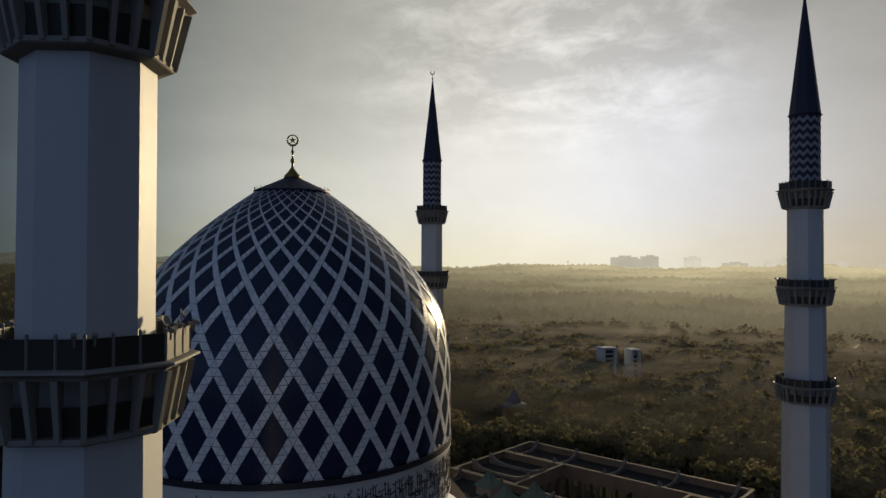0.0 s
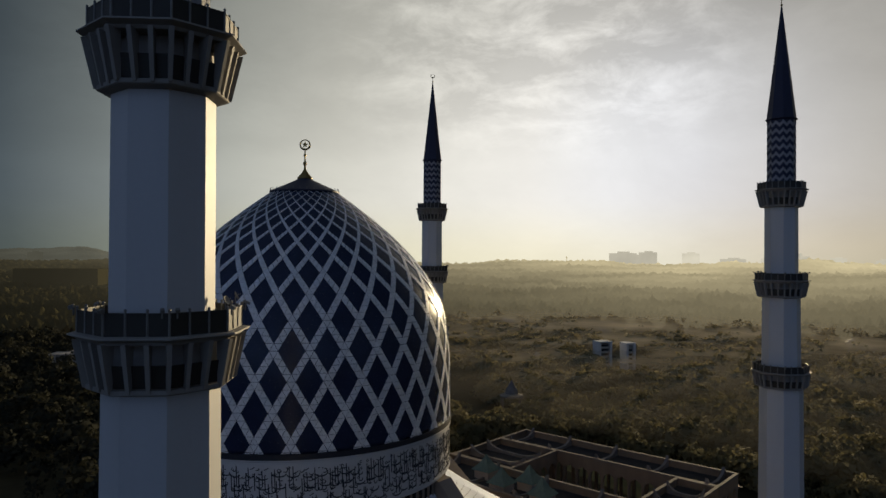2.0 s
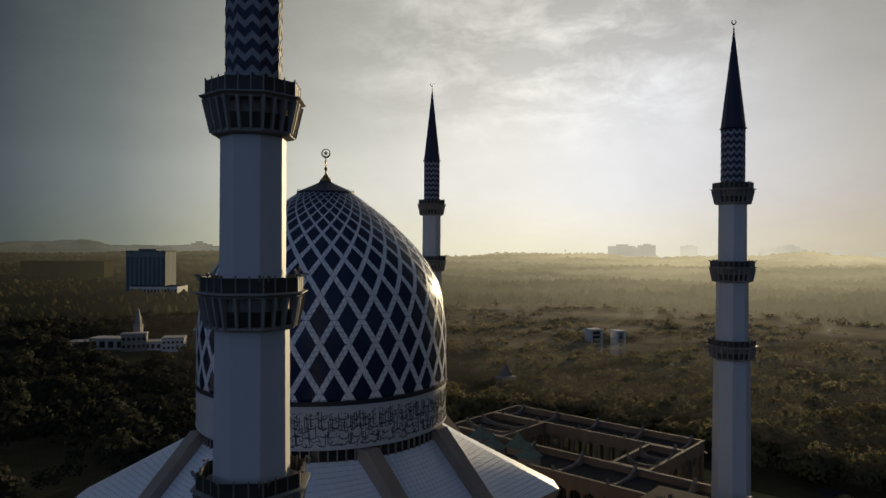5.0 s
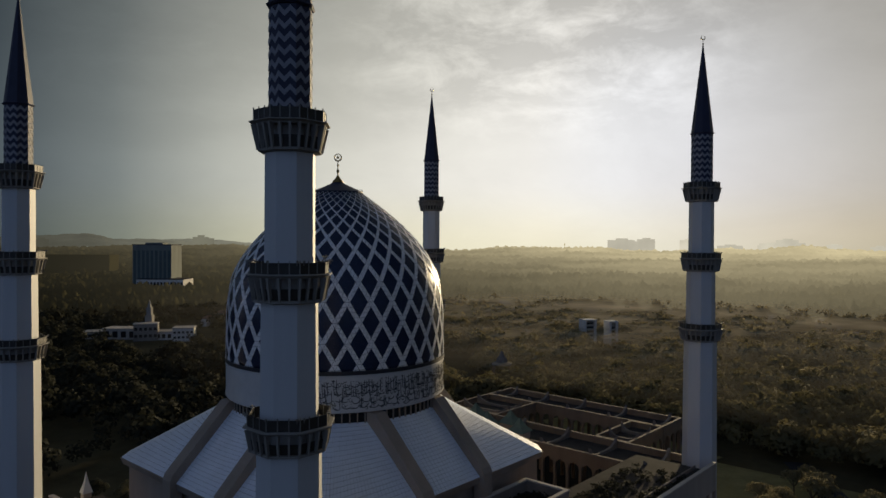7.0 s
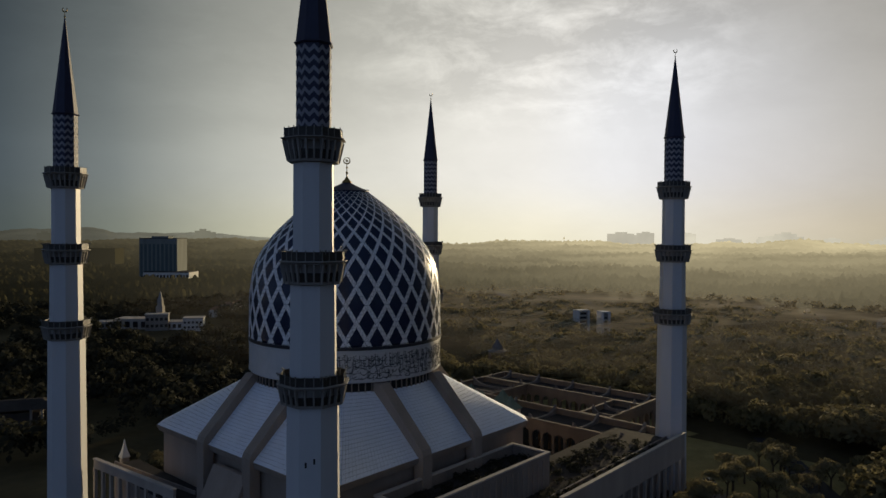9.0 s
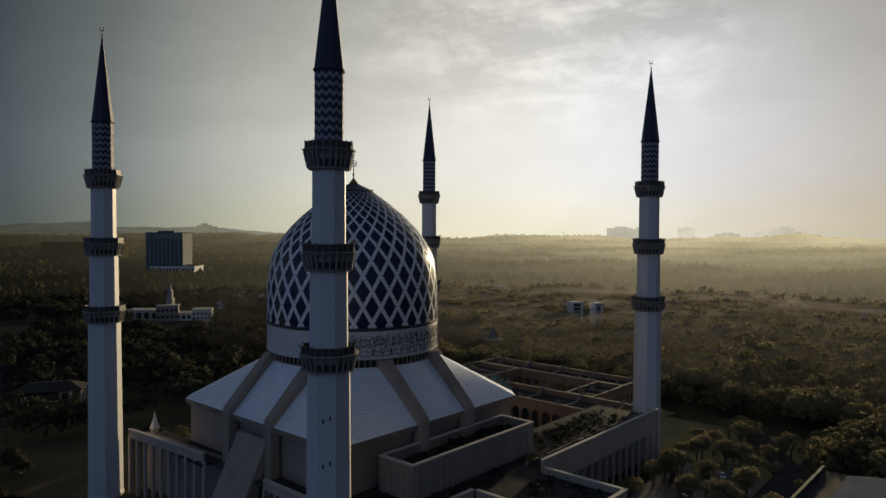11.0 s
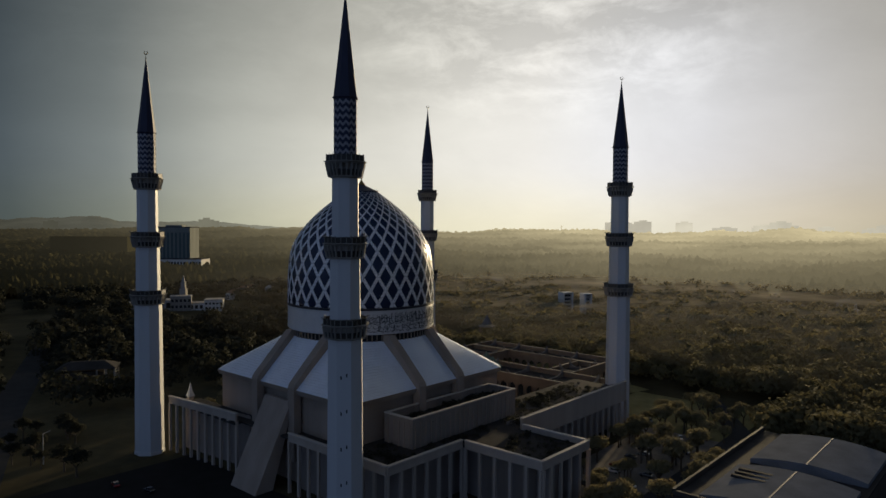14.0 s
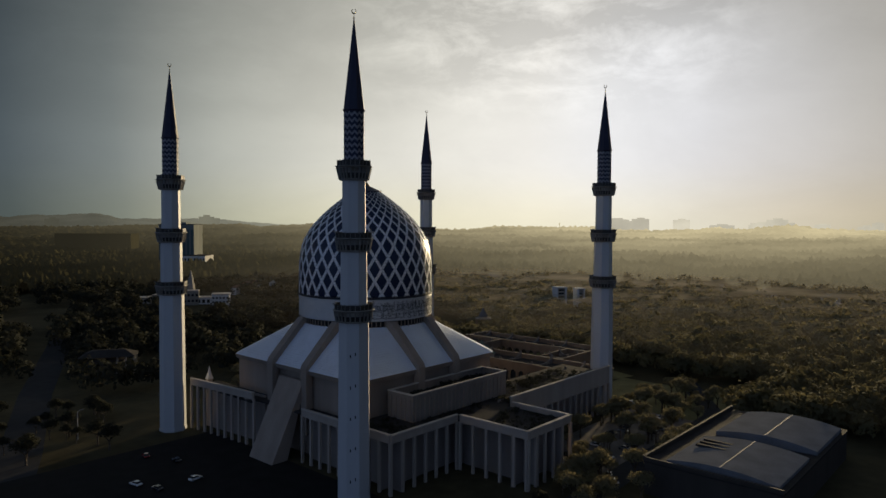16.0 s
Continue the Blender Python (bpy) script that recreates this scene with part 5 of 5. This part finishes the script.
# ---- distance ----
def haze(name, color, strength, near=None, far=None):
    """Emission stands in for sunlit mist on far land: brighter sunward and with distance."""
    m = bpy.data.materials.new(name)
    m.use_nodes = True
    n, l = m.node_tree.nodes, m.node_tree.links
    n.clear()

    def math_node(op, a, b=None, c=None):
        k = n.new("ShaderNodeMath")
        k.operation = op
        for i, v in enumerate((a, b, c)):
            if v is None:
                continue
            if isinstance(v, (int, float)):
                k.inputs[i].default_value = v
            else:
                l.new(v, k.inputs[i])
        return k.outputs[0]

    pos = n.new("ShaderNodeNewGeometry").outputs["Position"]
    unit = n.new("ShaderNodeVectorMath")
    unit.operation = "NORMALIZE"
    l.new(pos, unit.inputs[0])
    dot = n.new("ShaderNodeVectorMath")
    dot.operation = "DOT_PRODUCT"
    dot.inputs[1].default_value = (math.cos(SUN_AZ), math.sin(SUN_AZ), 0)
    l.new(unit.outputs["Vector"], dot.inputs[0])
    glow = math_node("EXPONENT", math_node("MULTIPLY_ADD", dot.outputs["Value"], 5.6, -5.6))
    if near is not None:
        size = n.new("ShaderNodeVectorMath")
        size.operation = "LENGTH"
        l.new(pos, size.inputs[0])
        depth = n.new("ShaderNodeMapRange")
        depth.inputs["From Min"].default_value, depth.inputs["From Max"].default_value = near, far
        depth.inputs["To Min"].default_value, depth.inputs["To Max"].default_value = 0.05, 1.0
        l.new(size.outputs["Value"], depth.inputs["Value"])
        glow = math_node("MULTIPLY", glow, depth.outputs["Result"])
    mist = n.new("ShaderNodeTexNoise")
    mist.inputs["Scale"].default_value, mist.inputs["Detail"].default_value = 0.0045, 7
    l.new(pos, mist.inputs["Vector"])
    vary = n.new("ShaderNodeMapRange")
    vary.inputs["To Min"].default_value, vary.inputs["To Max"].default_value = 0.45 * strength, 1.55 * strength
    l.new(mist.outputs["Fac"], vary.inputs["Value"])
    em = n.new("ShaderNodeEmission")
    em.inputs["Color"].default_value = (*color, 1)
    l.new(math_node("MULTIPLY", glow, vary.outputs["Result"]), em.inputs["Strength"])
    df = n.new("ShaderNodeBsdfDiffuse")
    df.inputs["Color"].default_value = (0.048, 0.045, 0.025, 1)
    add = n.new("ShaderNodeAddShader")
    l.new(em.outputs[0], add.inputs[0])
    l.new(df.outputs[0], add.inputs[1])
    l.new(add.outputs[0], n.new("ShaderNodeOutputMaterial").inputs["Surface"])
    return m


def canopy(name, label, r0, r1, base, rise, bump, material, seed, hills=(), a0=-62, a1=116, taper=0.0):
    """Wooded land in the distance: a canopy sheet with crowns, rising to an uneven crest."""
    g = np.random.default_rng(seed)
    na, nr = 900, 60
    ang = np.linspace(radians(a0), radians(a1), na)
    t = np.linspace(0, 1, nr)
    A, T = np.meshgrid(ang, t)
    R = r0 + (r1 - r0) * T
    crest = np.zeros(na)
    for k, w in ((7, 0.5), (17, 0.3), (43, 0.2), (120, 0.14), (290, 0.08)):
        crest += w * np.sin(ang * k + g.uniform(0, 6)) * g.uniform(0.7, 1.2)
    Z = base + rise * np.clip(T * 1.15, 0, 1) ** 0.8 * (1 + 0.35 * crest[None, :])
    for mid, half, up in hills:
        Z += up * T * np.clip((half - np.abs(np.degrees(ang) - mid)) / 1.5 + 0.5, 0, 1)[None, :]
    Z += bump * np.abs(np.sin(A * R / 11 + g.uniform(0, 6) + 2 * np.sin(R / 23)) * np.sin(R / 9 + A * 90)) ** 0.6
    Z += g.normal(0, bump * 0.28, Z.shape)
    if taper:
        Z *= np.clip((np.degrees(A) - a0) / taper, 0, 1) ** 0.7
    Z[-1] -= rise * 1.2 + 30
    v = np.stack([R * np.cos(A), R * np.sin(A), Z], 2).reshape(-1, 3)
    i = np.arange(na * nr).reshape(nr, na)
    f = np.stack([i[:-1, :-1], i[:-1, 1:], i[1:, 1:], i[1:, :-1]], 2).reshape(-1, 4)
    return tagged(new(name, quick_mesh(name, v, f, material)), label, "backdrop", kind="structure")


# Far land, its mast and the long block glow with painted haze.
MIST_GLOW = haze("haze_stand_in", (1.0, 0.85, 0.51), 0.63, 310, 2700)
block("long_block", "long hazy building on a distant rise", 440, 1358, 165, 40, 0, 50, -48.5, MIST_GLOW, 0, 2, roof=MIST_GLOW)
canopy("backdrop_woods", "misty wooded suburb in the distance", 640, 1250, 1, 12, 11, MIST_GLOW, 1)
canopy("backdrop_slope", "misty wooded slope in the distance", 1250, 1900, 6, 24, 9, MIST_GLOW, 2)
canopy("backdrop_ridge", "hazy tree-covered ridge on the skyline", 1900, 2700, 20, 25, 9, MIST_GLOW, 3, hills=((32, 5.5, 9), (12, 1.8, 12), (17, 1.0, 6), (50, 6, 7), (63, 5, 8)))
# The mountain's haze is painted as emission too.
canopy("backdrop_mountain", "faint mountain on the hazy horizon", 4000, 4500, 40, 40, 4, haze("mountain_haze_glow", (1.0, 0.98, 0.76), 1.0), 5, hills=((71.5, 3.0, 20), (70, 1.2, 12), (64, 3, 4)), a0=47, a1=110, taper=14.0)
mast = thing("radio_mast", "thin hazy mast on the far ridge", "mast", at=(2560 * math.cos(radians(30.2)), 2560 * math.sin(radians(30.2)), 0))
part("mast_pole", rod(bmesh.new(), (0, 0, 30), (0, 0, 78), 1.6, 0.8), MIST_GLOW, mast)
part("mast_head", rod(bmesh.new(), (0, 0, 70), (0, 0, 74), 3.0, 3.0), MIST_GLOW, mast)

hr = random.Random(21)
for x, y in [(cx + hr.uniform(-r, r), cy + hr.uniform(-r, r)) for cx, cy, r, k in CLUSTERS for _ in range(k)]:
    w, d, h = hr.uniform(10, 17), hr.uniform(7, 9), hr.uniform(7, 10)
    t = thing("house", "small pale house with a hipped roof among trees", "house", "houses among the trees", at=(x, y, 0), turn=hr.choice((-48, 10, -20, 42)))
    part("wall", boxes((-w / 2, w / 2, -d / 2, d / 2, -2, h)), WHITE_WALL, t)
    for sx in (-0.25, 0.25):
        part("window", boxes((w * sx - 1.0, w * sx + 1.0, -d / 2 - 0.05, -d / 2 + 0.1, h - 2.6, h - 1.1)), GLASS, t)
    e = 0.7
    part("roof", loft(bmesh.new(), [[(-w / 2 - e, -d / 2 - e, h), (w / 2 + e, -d / 2 - e, h), (w / 2 + e, d / 2 + e, h), (-w / 2 - e, d / 2 + e, h)], [(-w / 2 + d / 2, -0.1, h + 3), (w / 2 - d / 2 + 0.2, -0.1, h + 3), (w / 2 - d / 2 + 0.2, 0.1, h + 3), (-w / 2 + d / 2, 0.1, h + 3)]]), hr.choice((ROOF_RED, ROOF_PALE, ROOF_PALE)), t)

# Skyline blocks carry haze as emission, stronger for those away from the sun.
CITY_GLOW = haze("city_haze_glow", (1.0, 0.93, 0.74), 0.6)
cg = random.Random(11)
PALE_CITY_GLOW = haze("pale_city_haze_glow", (1.0, 0.97, 0.72), 1.0)
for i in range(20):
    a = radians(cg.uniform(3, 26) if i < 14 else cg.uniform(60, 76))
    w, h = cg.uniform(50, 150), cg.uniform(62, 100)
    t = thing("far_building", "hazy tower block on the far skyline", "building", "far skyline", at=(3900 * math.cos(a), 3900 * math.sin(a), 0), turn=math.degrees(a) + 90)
    part("wall", boxes((-w / 2, w / 2, -20, 20, 0, h)), CITY_GLOW if i < 14 else PALE_CITY_GLOW, t)
    part("roof_plant", boxes((-w / 4, w / 5, -12, 12, h, h + cg.uniform(4, 12))), CITY_GLOW if i < 14 else PALE_CITY_GLOW, t)
